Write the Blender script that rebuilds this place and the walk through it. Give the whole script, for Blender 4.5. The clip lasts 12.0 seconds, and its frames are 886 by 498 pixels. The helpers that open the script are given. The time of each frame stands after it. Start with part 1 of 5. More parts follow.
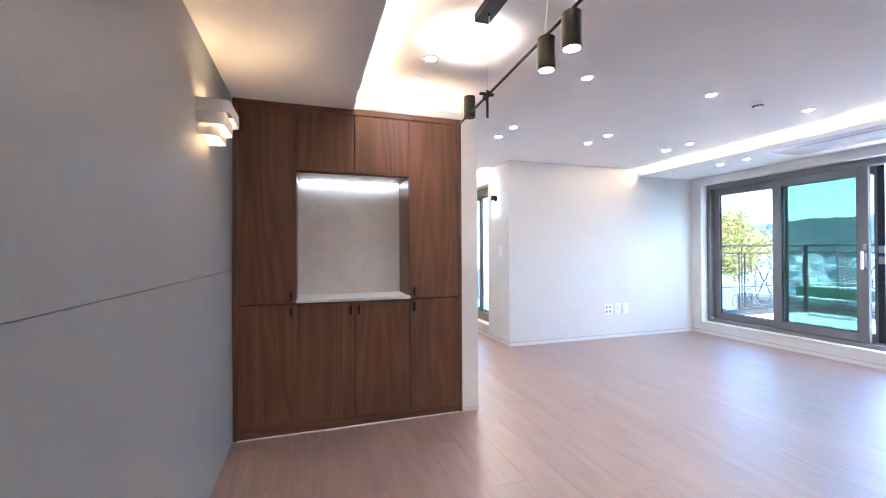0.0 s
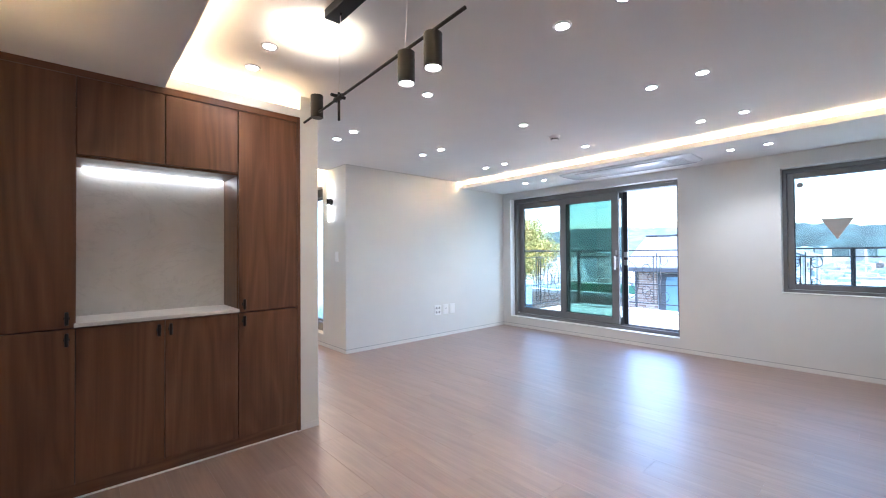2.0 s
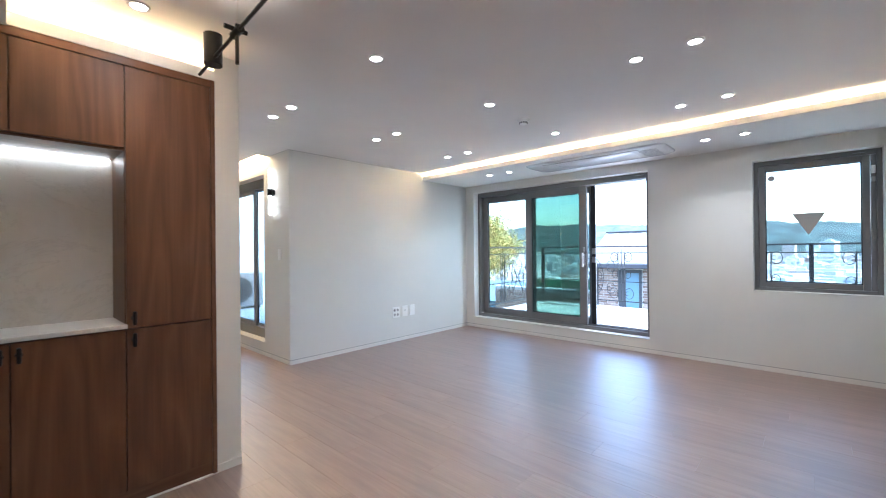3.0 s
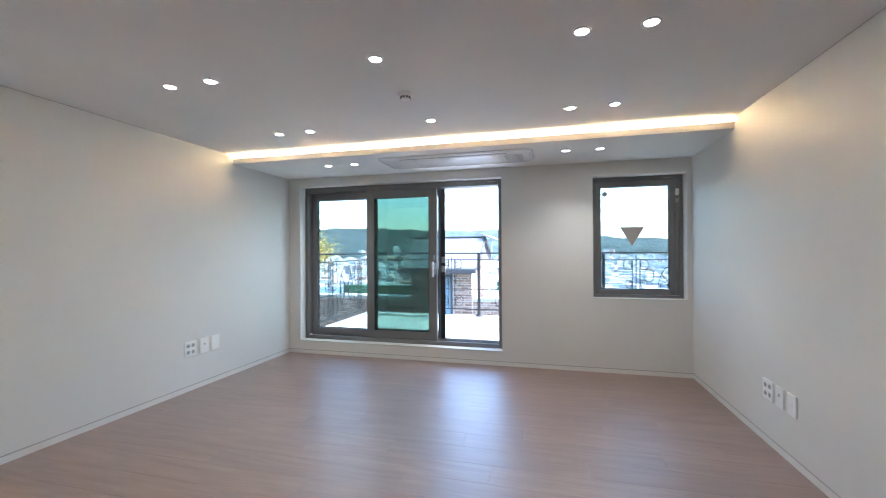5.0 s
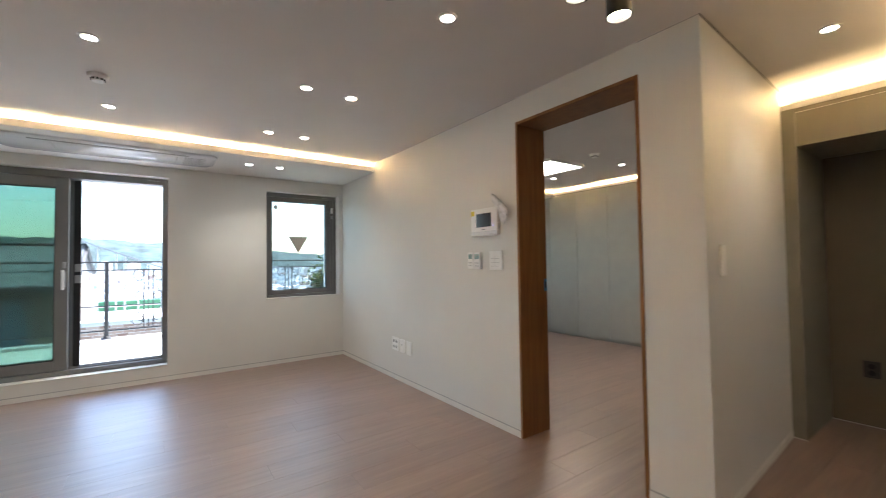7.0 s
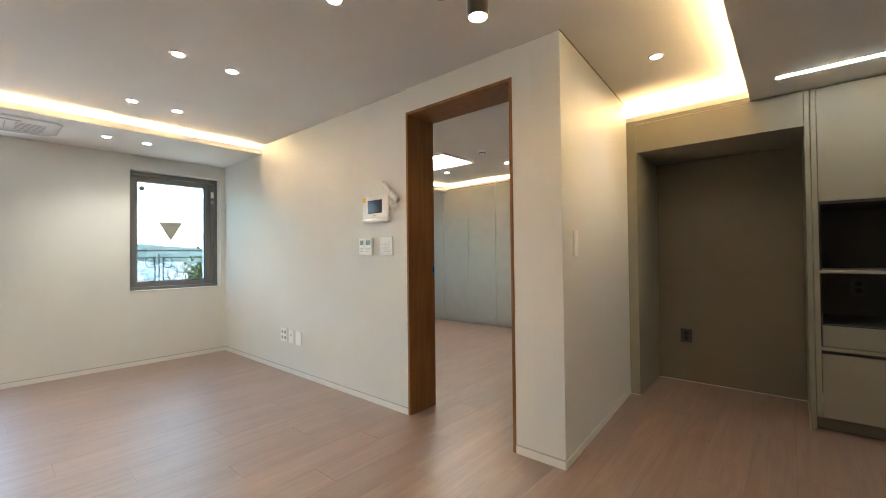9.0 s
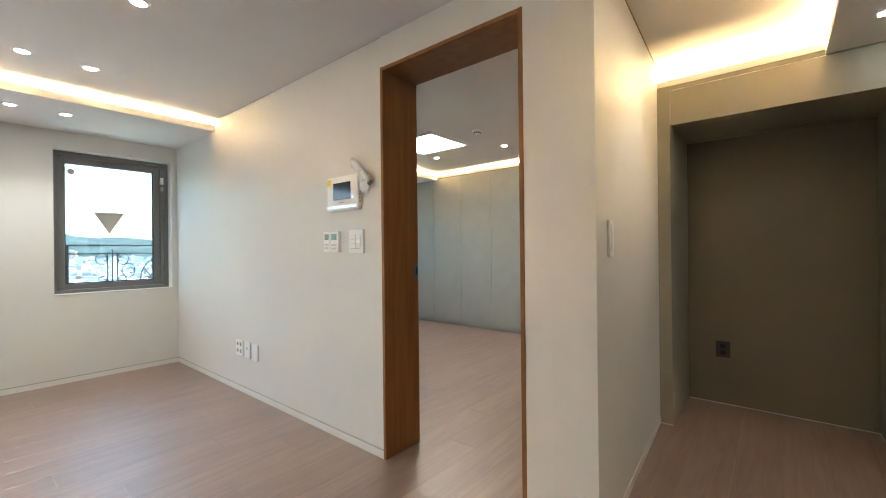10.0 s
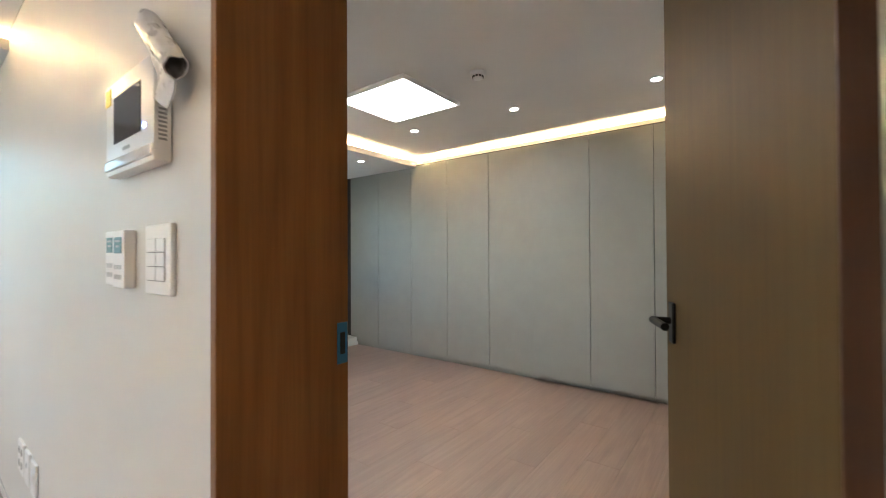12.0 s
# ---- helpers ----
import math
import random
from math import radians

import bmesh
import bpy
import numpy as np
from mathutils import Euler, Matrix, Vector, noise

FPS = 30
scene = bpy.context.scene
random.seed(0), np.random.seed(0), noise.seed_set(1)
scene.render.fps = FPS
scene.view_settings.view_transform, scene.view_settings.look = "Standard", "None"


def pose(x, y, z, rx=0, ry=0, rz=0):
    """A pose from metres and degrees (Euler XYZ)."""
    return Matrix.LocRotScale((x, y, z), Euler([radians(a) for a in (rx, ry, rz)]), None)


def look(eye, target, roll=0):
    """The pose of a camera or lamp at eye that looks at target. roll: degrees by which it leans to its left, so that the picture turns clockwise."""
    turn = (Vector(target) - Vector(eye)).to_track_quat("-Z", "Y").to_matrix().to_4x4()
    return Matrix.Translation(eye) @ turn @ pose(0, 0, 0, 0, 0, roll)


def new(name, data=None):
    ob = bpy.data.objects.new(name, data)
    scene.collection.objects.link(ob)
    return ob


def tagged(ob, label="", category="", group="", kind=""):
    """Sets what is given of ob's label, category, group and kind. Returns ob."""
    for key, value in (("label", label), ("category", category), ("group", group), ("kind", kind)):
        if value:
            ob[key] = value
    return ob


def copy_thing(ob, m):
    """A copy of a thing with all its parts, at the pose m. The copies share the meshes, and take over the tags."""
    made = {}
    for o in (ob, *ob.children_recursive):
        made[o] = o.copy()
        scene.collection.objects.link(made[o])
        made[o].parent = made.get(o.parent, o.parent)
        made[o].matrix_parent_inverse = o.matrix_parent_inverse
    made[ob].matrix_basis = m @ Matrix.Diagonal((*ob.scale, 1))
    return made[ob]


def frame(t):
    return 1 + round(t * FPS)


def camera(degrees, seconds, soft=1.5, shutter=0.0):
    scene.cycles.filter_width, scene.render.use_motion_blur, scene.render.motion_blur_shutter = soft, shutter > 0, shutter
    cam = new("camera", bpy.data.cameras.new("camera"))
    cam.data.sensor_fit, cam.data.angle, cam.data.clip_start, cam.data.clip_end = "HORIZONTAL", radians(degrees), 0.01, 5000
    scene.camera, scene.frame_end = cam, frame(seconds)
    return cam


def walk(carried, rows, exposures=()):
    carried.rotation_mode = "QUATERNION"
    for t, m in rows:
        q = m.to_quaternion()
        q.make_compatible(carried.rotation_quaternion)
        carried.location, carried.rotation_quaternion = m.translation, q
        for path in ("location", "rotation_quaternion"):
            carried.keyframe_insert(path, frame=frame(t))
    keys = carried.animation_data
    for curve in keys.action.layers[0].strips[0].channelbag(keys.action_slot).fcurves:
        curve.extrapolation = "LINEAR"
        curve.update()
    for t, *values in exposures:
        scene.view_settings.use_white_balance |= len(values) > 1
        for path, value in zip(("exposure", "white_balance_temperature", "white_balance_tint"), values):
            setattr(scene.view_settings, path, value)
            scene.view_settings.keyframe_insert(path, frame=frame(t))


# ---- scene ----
cam = camera(95.1, 12.0, soft=1.0, shutter=0.25)
PATH = [
    (0, (0.587, 0.473, 1.171), (1.211, 2.373, 1.183), -0.3),
    (0.5, (0.589, 0.565, 1.2), (1.352, 2.414, 1.213), -0.3),
    (1, (0.535, 0.559, 1.204), (1.578, 2.265, 1.23), -0.3),
    (1.5, (0.499, 0.534, 1.198), (1.751, 2.094, 1.229), -0.4),
    (2, (0.51, 0.544, 1.192), (1.851, 2.028, 1.217), -0.4),
    (2.5, (0.638, 0.659, 1.179), (2.04, 2.084, 1.193), -0.4),
    (2.7, (0.738, 0.722, 1.195), (2.159, 2.13, 1.203), -0.5),
    (4.3, (1.169, 1.488, 1.204), (2.991, 2.314, 1.23), -0.2),
    (4.5, (1.24, 1.567, 1.242), (3.101, 2.298, 1.26), -0.1),
    (5, (1.353, 1.752, 1.266), (3.289, 2.256, 1.279), -0.3),
    (5.5, (1.387, 1.932, 1.266), (3.386, 1.985, 1.287), -0.2),
    (6, (1.26, 2.064, 1.244), (3.245, 1.826, 1.286), -0.5),
    (6.5, (1.034, 2.197, 1.234), (2.896, 1.471, 1.289), -0.6),
    (7, (0.789, 2.364, 1.184), (2.419, 1.206, 1.244), -0.8),
    (7.5, (0.595, 2.464, 1.162), (2.027, 1.068, 1.211), -1.0),
    (7.7, (0.549, 2.495, 1.156), (1.941, 1.059, 1.206), -1.0),
    (9.3, (0.768, 2.259, 1.111), (2.064, 0.737, 1.129), -0.6),
    (9.5, (0.845, 2.163, 1.131), (2.14, 0.639, 1.132), -0.6),
    (10, (1.07, 1.854, 1.135), (2.344, 0.312, 1.135), -0.6),
    (10.5, (1.314, 1.551, 1.132), (2.567, -0.008, 1.135), -0.3),
    (11, (1.581, 1.251, 1.165), (2.814, -0.323, 1.172), -0.4),
    (11.2, (1.672, 1.127, 1.165), (2.9, -0.452, 1.174), -0.3),
    (11.5, (1.803, 0.94, 1.193), (3.024, -0.644, 1.202), -0.3),
    (12, (2.026, 0.673, 1.193), (3.228, -0.925, 1.214), -0.3),
]
walk(cam, [(t, look(eye, target, roll)) for t, eye, target, roll in PATH],
     [(0.0, 4.45, 5150, 15), (1.5, 4.1, 5300, 13), (2.5, 3.87, 5400, 10), (4.5, 3.5, 5600, 8), (6.5, 3.42, 6150, 8), (7.5, 3.45, 6450, 6),
      (9.5, 4.0, 6450, 3), (10.3, 4.0, 6050, 4), (11.0, 3.87, 6000, 3), (12.0, 4.08, 6150, 6)])
# ---- world, sun, exposure ----
WARM, COOL, DAY = (1.0, 0.66, 0.32), (1.0, 0.95, 0.89), (0.93, 0.97, 1.0)
world = bpy.data.worlds.new("overcast")
scene.world = world
world.use_nodes = True
wn = world.node_tree.nodes
sky = wn.new("ShaderNodeTexSky")
sky.sky_type = "NISHITA"
sky.sun_disc = False
sky.sun_elevation, sky.sun_rotation = radians(52), radians(178)
sky.air_density, sky.dust_density, sky.ozone_density = 1.0, 2.0, 1.0
world.node_tree.links.new(sky.outputs[0], wn["Background"].inputs[0])
wn["Background"].inputs[1].default_value = 0.15
sun = new("sun", bpy.data.lights.new("sun", "SUN"))
sun.data.energy, sun.data.angle, sun.data.color = 1.3, radians(15), (1.0, 0.96, 0.9)
sun.matrix_world = look((0, 0, 30), (-10 * math.sin(radians(178)), -10 * math.cos(radians(178)), 30 - 10 * math.tan(radians(52))))


def strip_lamp(name, x, y, z, size_x, size_y, watts, colour, tilt_x=180, tilt_y=0):
    """A long LED strip hidden in a cove, facing up."""
    lamp = new(name, bpy.data.lights.new(name, "AREA"))
    lamp.data.shape, lamp.data.size, lamp.data.size_y = "RECTANGLE", size_x, size_y
    lamp.data.energy, lamp.data.color = watts, colour
    lamp.matrix_world = pose(x, y, z, tilt_x, tilt_y, 0)
    return lamp


strip_lamp("cove_strip_window", 4.985, 2.665, 2.224, 0.03, 4.46, 8.0, WARM)
strip_lamp("cove_strip_edge", 0.775, 1.1, 2.156, 0.03, 4.1, 3.1, WARM)
strip_lamp("cove_strip_unit", 1.27, 3.36, 2.165, 0.70, 0.03, 0.8, WARM)
strip_lamp("cove_strip_kitchen", 1.30, -1.16, 2.165, 0.75, 0.03, 1.3, WARM)
strip_lamp("cove_strip_bedroom", 3.5, -3.02, 2.235, 3.1, 0.03, 8.5, WARM)
strip_lamp("cove_strip_bedroom_side", 5.22, -1.4, 2.215, 0.03, 2.8, 4.5, WARM)
strip_lamp("recess_strip", 2.87, 6.4, 2.42, 0.03, 1.9, 2.5, WARM, 0)

# ---- materials ----
def nodes_of(name):
    m = bpy.data.materials.new(name)
    m.use_nodes = True
    nt = m.node_tree
    return m, nt, nt.nodes["Principled BSDF"]


def ramp(nt, stops):
    r = nt.nodes.new("ShaderNodeValToRGB")
    while len(r.color_ramp.elements) < len(stops):
        r.color_ramp.elements.new(0.5)
    for e, (p, c) in zip(r.color_ramp.elements, stops):
        e.position, e.color = p, (*c, 1)
    return r


def coords(nt, scale, rot=(0, 0, 0), offset_random=True):
    tc = nt.nodes.new("ShaderNodeTexCoord")
    mp = nt.nodes.new("ShaderNodeMapping")
    mp.inputs["Scale"].default_value = scale
    mp.inputs["Rotation"].default_value = rot
    if offset_random:
        oi = nt.nodes.new("ShaderNodeObjectInfo")
        mul = nt.nodes.new("ShaderNodeVectorMath")
        mul.operation = "SCALE"
        mul.inputs[0].default_value = (37.0, 53.0, 71.0)
        nt.links.new(oi.outputs["Random"], mul.inputs["Scale"])
        add = nt.nodes.new("ShaderNodeVectorMath")
        nt.links.new(tc.outputs["Object"], add.inputs[0])
        nt.links.new(mul.outputs[0], add.inputs[1])
        nt.links.new(add.outputs[0], mp.inputs["Vector"])
    else:
        nt.links.new(tc.outputs["Object"], mp.inputs["Vector"])
    return mp


def noise_tex(nt, vec, scale, detail=4, rough=0.55, distort=0.0):
    n = nt.nodes.new("ShaderNodeTexNoise")
    n.inputs["Scale"].default_value, n.inputs["Detail"].default_value = scale, detail
    n.inputs["Roughness"].default_value, n.inputs["Distortion"].default_value = rough, distort
    nt.links.new(vec.outputs[0], n.inputs["Vector"])
    return n


def bump(nt, bsdf, height, strength, distance=0.002):
    b = nt.nodes.new("ShaderNodeBump")
    b.inputs["Strength"].default_value, b.inputs["Distance"].default_value = strength, distance
    nt.links.new(height, b.inputs["Height"])
    nt.links.new(b.outputs[0], bsdf.inputs["Normal"])


def mix(nt, fac, a, b, kind="MIX"):
    m = nt.nodes.new("ShaderNodeMix")
    m.data_type, m.blend_type = "RGBA", kind
    for sock, v in ((m.inputs[0], fac), (m.inputs[6], a), (m.inputs[7], b)):
        if isinstance(v, (int, float)):
            sock.default_value = v
        elif isinstance(v, tuple):
            sock.default_value = (*v, 1)
        else:
            nt.links.new(v, sock)
    return m.outputs[2]


def plain(name, colour, rough=0.5, metal=0.0, vary=0.06, scale=6.0, fine=180.0, relief=0.12, spec=0.5):
    """Paint, plastic or metal with faint blotches, a fine grain and uneven gloss."""
    m, nt, b = nodes_of(name)
    v = coords(nt, (1, 1, 1))
    big, small = noise_tex(nt, v, scale, 3), noise_tex(nt, v, fine, 2)
    lo, hi = tuple(c * (1 - vary) for c in colour), tuple(min(1, c * (1 + vary)) for c in colour)
    r = ramp(nt, [(0.3, lo), (0.7, hi)])
    nt.links.new(big.outputs["Fac"], r.inputs[0])
    nt.links.new(r.outputs[0], b.inputs["Base Color"])
    rr = nt.nodes.new("ShaderNodeMapRange")
    rr.inputs["To Min"].default_value, rr.inputs["To Max"].default_value = max(0.02, rough - 0.06), min(1, rough + 0.06)
    nt.links.new(big.outputs["Fac"], rr.inputs["Value"])
    nt.links.new(rr.outputs[0], b.inputs["Roughness"])
    b.inputs["Metallic"].default_value, b.inputs["Specular IOR Level"].default_value = metal, spec
    if relief:
        bump(nt, b, small.outputs["Fac"], relief)
    return m


def wood(name, dark, mid, light, axis="z", rough=0.42, grain=1.0, relief=0.15, random_tone=0.0, rings=0.0, streak=0.75):
    """Veneer or boards; the grain runs along the axis."""
    m, nt, b = nodes_of(name)
    s = {"x": (0.55, 9, 9), "y": (9, 0.55, 9), "z": (9, 9, 0.55)}[axis]
    f = {"x": (3, 120, 120), "y": (120, 3, 120), "z": (120, 120, 3)}[axis]
    v, vf = coords(nt, s), coords(nt, f)
    n = noise_tex(nt, v, 1.5 * grain, 6, 0.6, 1.1)
    fine = noise_tex(nt, vf, 1.0, 3, 0.6)
    r = ramp(nt, [(0.28, dark), (0.5, mid), (0.74, light)])
    nt.links.new(n.outputs["Fac"], r.inputs[0])
    if rings:
        c = {"x": (0.30, 2.6, 2.6), "y": (2.6, 0.30, 2.6), "z": (2.6, 2.6, 0.30)}[axis]
        base = noise_tex(nt, coords(nt, c), 1.0, 3, 0.45, 0.3)
        wave, blend = nt.nodes.new("ShaderNodeMath"), nt.nodes.new("ShaderNodeMath")
        wave.operation, blend.operation = "PINGPONG", "MULTIPLY_ADD"
        mul = nt.nodes.new("ShaderNodeMath")
        mul.operation = "MULTIPLY"
        mul.inputs[1].default_value = 26.0
        nt.links.new(base.outputs["Fac"], mul.inputs[0])
        nt.links.new(mul.outputs[0], wave.inputs[0])
        wave.inputs[1].default_value = 1.0
        blend.inputs[1].default_value = rings
        nt.links.new(wave.outputs[0], blend.inputs[0])
        half = nt.nodes.new("ShaderNodeMath")
        half.operation = "MULTIPLY_ADD"
        half.inputs[1].default_value, half.inputs[2].default_value = 1 - rings, 0.0
        nt.links.new(n.outputs["Fac"], half.inputs[0])
        nt.links.new(half.outputs[0], blend.inputs[2])
        nt.links.new(blend.outputs[0], r.inputs[0])
    fr = ramp(nt, [(0.3, (0.72, 0.70, 0.68)), (0.65, (1.06, 1.06, 1.06))])
    nt.links.new(fine.outputs["Fac"], fr.inputs[0])
    col = mix(nt, streak, r.outputs[0], fr.outputs[0], "MULTIPLY")
    if random_tone:
        oi = nt.nodes.new("ShaderNodeObjectInfo")
        tr = ramp(nt, [(0, (1 - random_tone,) * 3), (1, (1 + random_tone, 1 + random_tone, 1 + random_tone))])
        nt.links.new(oi.outputs["Random"], tr.inputs[0])
        col = mix(nt, 1.0, col, tr.outputs[0], "MULTIPLY")
    nt.links.new(col, b.inputs["Base Color"])
    rr = nt.nodes.new("ShaderNodeMapRange")
    rr.inputs["To Min"].default_value, rr.inputs["To Max"].default_value = rough - 0.05, rough + 0.08
    nt.links.new(n.outputs["Fac"], rr.inputs["Value"])
    nt.links.new(rr.outputs[0], b.inputs["Roughness"])
    bump(nt, b, fine.outputs["Fac"], relief, 0.0008)
    return m


def glow(name, colour, strength):
    m, nt, b = nodes_of(name)
    b.inputs["Base Color"].default_value = (0.8, 0.8, 0.8, 1)
    b.inputs["Emission Color"].default_value, b.inputs["Emission Strength"].default_value = (*colour, 1), strength
    return m


def pane(name, tint, gloss=0.06):
    """Window glass: tinted see-through with a mirror coat."""
    m = bpy.data.materials.new(name)
    m.use_nodes = True
    nt = m.node_tree
    nt.nodes.remove(nt.nodes["Principled BSDF"])
    t, g, mx, fr, pw, sc = (nt.nodes.new(k) for k in ("ShaderNodeBsdfTransparent", "ShaderNodeBsdfGlossy", "ShaderNodeMixShader", "ShaderNodeLayerWeight", "ShaderNodeMath", "ShaderNodeMath"))
    t.inputs[0].default_value, g.inputs["Roughness"].default_value = (*tint, 1), 0.02
    pw.operation, sc.operation = "POWER", "MULTIPLY_ADD"
    pw.inputs[1].default_value, sc.inputs[1].default_value, sc.inputs[2].default_value = 5.0, 0.6, gloss * 0.5
    nt.links.new(fr.outputs["Facing"], pw.inputs[0])
    nt.links.new(pw.outputs[0], sc.inputs[0])
    nt.links.new(sc.outputs[0], mx.inputs[0])
    nt.links.new(t.outputs[0], mx.inputs[1])
    nt.links.new(g.outputs[0], mx.inputs[2])
    nt.links.new(mx.outputs[0], nt.nodes["Material Output"].inputs[0])
    return m


def stone(name, a, b_, vein, scale=1.6, rough=0.45, vein_amount=0.5):
    m, nt, b = nodes_of(name)
    v = coords(nt, (1, 1, 1))
    n = noise_tex(nt, v, scale, 8, 0.62, 0.6)
    r = ramp(nt, [(0.3, a), (0.7, b_)])
    nt.links.new(n.outputs["Fac"], r.inputs[0])
    v2 = coords(nt, (0.5, 1.6, 0.8), (0.5, 0.3, 0.9))
    w = noise_tex(nt, v2, scale * 0.9, 10, 0.7, 2.2)
    vr = ramp(nt, [(0.485, (0, 0, 0)), (0.5, (vein_amount,) * 3), (0.515, (0, 0, 0))])
    nt.links.new(w.outputs["Fac"], vr.inputs[0])
    nt.links.new(mix(nt, vr.outputs[0], r.outputs[0], vein), b.inputs["Base Color"])
    rr = nt.nodes.new("ShaderNodeMapRange")
    rr.inputs["To Min"].default_value, rr.inputs["To Max"].default_value = rough - 0.05, rough + 0.1
    nt.links.new(n.outputs["Fac"], rr.inputs["Value"])
    nt.links.new(rr.outputs[0], b.inputs["Roughness"])
    bump(nt, b, noise_tex(nt, v, 60, 4).outputs["Fac"], 0.08)
    return m


def foliage(name, stops):
    m, nt, b = nodes_of(name)
    g = nt.nodes.new("ShaderNodeNewGeometry")
    r = ramp(nt, stops)
    nt.links.new(g.outputs["Random Per Island"], r.inputs[0])
    nt.links.new(r.outputs[0], b.inputs["Base Color"])
    b.inputs["Roughness"].default_value = 0.6
    return m


def island_tones(name, stops, rough=0.8):
    m = foliage(name, stops)
    m.node_tree.nodes["Principled BSDF"].inputs["Roughness"].default_value = rough
    return m


M_WALL = plain("wallpaper", (0.715, 0.70, 0.664), 0.47, vary=0.02, scale=2.0, fine=420, relief=0.10, spec=0.42)
M_CEIL = plain("ceiling_paper", (0.77, 0.75, 0.73), 0.75, vary=0.02, scale=2.0, fine=420, relief=0.08, spec=0.2)
M_TRIM = plain("trim_white", (0.74, 0.72, 0.68), 0.45, vary=0.03)
M_GAP = plain("shadow_gap", (0.10, 0.095, 0.09), 0.7, vary=0.1)
M_FLOOR = wood("floor_planks", (0.210, 0.124, 0.088), (0.258, 0.159, 0.116), (0.302, 0.195, 0.145), "y", 0.50, 1.0, 0.08, 0.07, rings=0.18)
M_GROOVE = plain("groove_grey", (0.46, 0.45, 0.43), 0.7, vary=0.1)
floor_bsdf = M_FLOOR.node_tree.nodes["Principled BSDF"]
floor_bsdf.inputs["Coat Weight"].default_value, floor_bsdf.inputs["Coat Roughness"].default_value = 1.0, 0.41
floor_bsdf.inputs["Specular IOR Level"].default_value = 0.5
floor_bsdf.inputs["Coat IOR"].default_value = 2.0
M_SUB = plain("floor_bed", (0.16, 0.10, 0.075), 0.8, vary=0.1)
M_GREY = stone("grey_panel", (0.237, 0.232, 0.224), (0.278, 0.273, 0.264), (0.33, 0.326, 0.318), 1.3, 0.42, 0.2)
M_WALNUT = wood("walnut_veneer", (0.092, 0.037, 0.0152), (0.128, 0.053, 0.0225), (0.165, 0.074, 0.034), "z", 0.40, 0.8, 0.10, rings=0.30, streak=0.42)
M_WALNUT_X = wood("walnut_edge", (0.092, 0.037, 0.0152), (0.128, 0.053, 0.0225), (0.165, 0.074, 0.034), "x", 0.40, 0.8, 0.10, rings=0.30, streak=0.42)
M_SLAB = stone("white_stone", (0.56, 0.54, 0.50), (0.66, 0.64, 0.60), (0.42, 0.40, 0.37), 3.0, 0.35, 0.35)
M_SAGE = plain("sage_lacquer", (0.315, 0.315, 0.285), 0.42, vary=0.03, fine=300, relief=0.05)
M_TAUPE = plain("taupe_lacquer", (0.27, 0.245, 0.185), 0.40, vary=0.03, fine=300, relief=0.05)
# Darker copy of the taupe: shade of niche back and plinth put into the colour.
M_TAUPE_SHADED = plain("taupe_shaded", (0.175, 0.147, 0.100), 0.5, vary=0.04)
# Near-black that puts the shade of door gaps and recesses into the colour.
M_INSIDE_SHADE = plain("dark_inside_shade", (0.035, 0.03, 0.027), 0.5, vary=0.1)
M_JAMB = wood("door_lining_wood", (0.205, 0.090, 0.029), (0.258, 0.116, 0.039), (0.305, 0.142, 0.050), "z", 0.42, rings=0.15, streak=0.5)
M_OAK = wood("door_leaf_wood", (0.120, 0.072, 0.026), (0.133, 0.083, 0.031), (0.148, 0.095, 0.037), "z", 0.5, streak=0.22)
for leaf_mat, sp in ((M_OAK, 0.1), (M_JAMB, 0.3)):
    leaf_mat.node_tree.nodes["Principled BSDF"].inputs["Specular IOR Level"].default_value = sp
M_ALU = plain("frame_grey", (0.185, 0.180, 0.175), 0.42, 0.2, vary=0.04)
M_SEAL = plain("black_rubber", (0.012, 0.012, 0.013), 0.55, vary=0.1)
M_BLACK = plain("black_metal", (0.009, 0.0088, 0.0085), 0.42, 0.0, vary=0.1, spec=0.3)
M_WHITE = plain("white_plastic", (0.87, 0.865, 0.85), 0.35, vary=0.02, relief=0.03)
M_OFFWHITE = plain("matt_white_metal", (0.74, 0.71, 0.66), 0.5, vary=0.03)
M_RING = plain("downlight_ring", (0.50, 0.49, 0.48), 0.4, vary=0.03)
M_PLASTIC_GREY = plain("grey_plastic", (0.35, 0.35, 0.35), 0.4, vary=0.03)
M_CHROME = plain("brushed_steel", (0.62, 0.62, 0.62), 0.3, 0.9, vary=0.05)
M_BLUE = plain("blue_film", (0.03, 0.16, 0.32), 0.35, vary=0.05)
M_YELLOW = plain("yellow_sticker", (0.80, 0.62, 0.05), 0.5, vary=0.03)
M_SCREEN = plain("dark_screen", (0.03, 0.03, 0.04), 0.12, vary=0.05, relief=0)
M_SCREEN.node_tree.nodes["Principled BSDF"].inputs["Specular IOR Level"].default_value = 0.2
M_LCD = plain("lcd", (0.22, 0.36, 0.35), 0.25, vary=0.05, relief=0)
M_BUTTON = plain("pale_button", (0.60, 0.60, 0.60), 0.45, vary=0.03)
M_PAPER = plain("crumpled_film", (0.62, 0.615, 0.63), 0.28, vary=0.14, scale=34, fine=45, relief=0.5)
M_STICKER = plain("grey_sticker", (0.45, 0.42, 0.38), 0.6, vary=0.05)
M_GLASS = pane("clear_glass", (0.61, 0.655, 0.64))
M_TEAL = pane("teal_glass", (0.41, 0.535, 0.48), 0.14)
M_BULB = glow("downlight_glow", COOL, 7.0)
M_BULB_W = glow("spot_glow", (1.0, 0.86, 0.68), 5.0)
M_LINEAR = glow("linear_glow", COOL, 3.0)
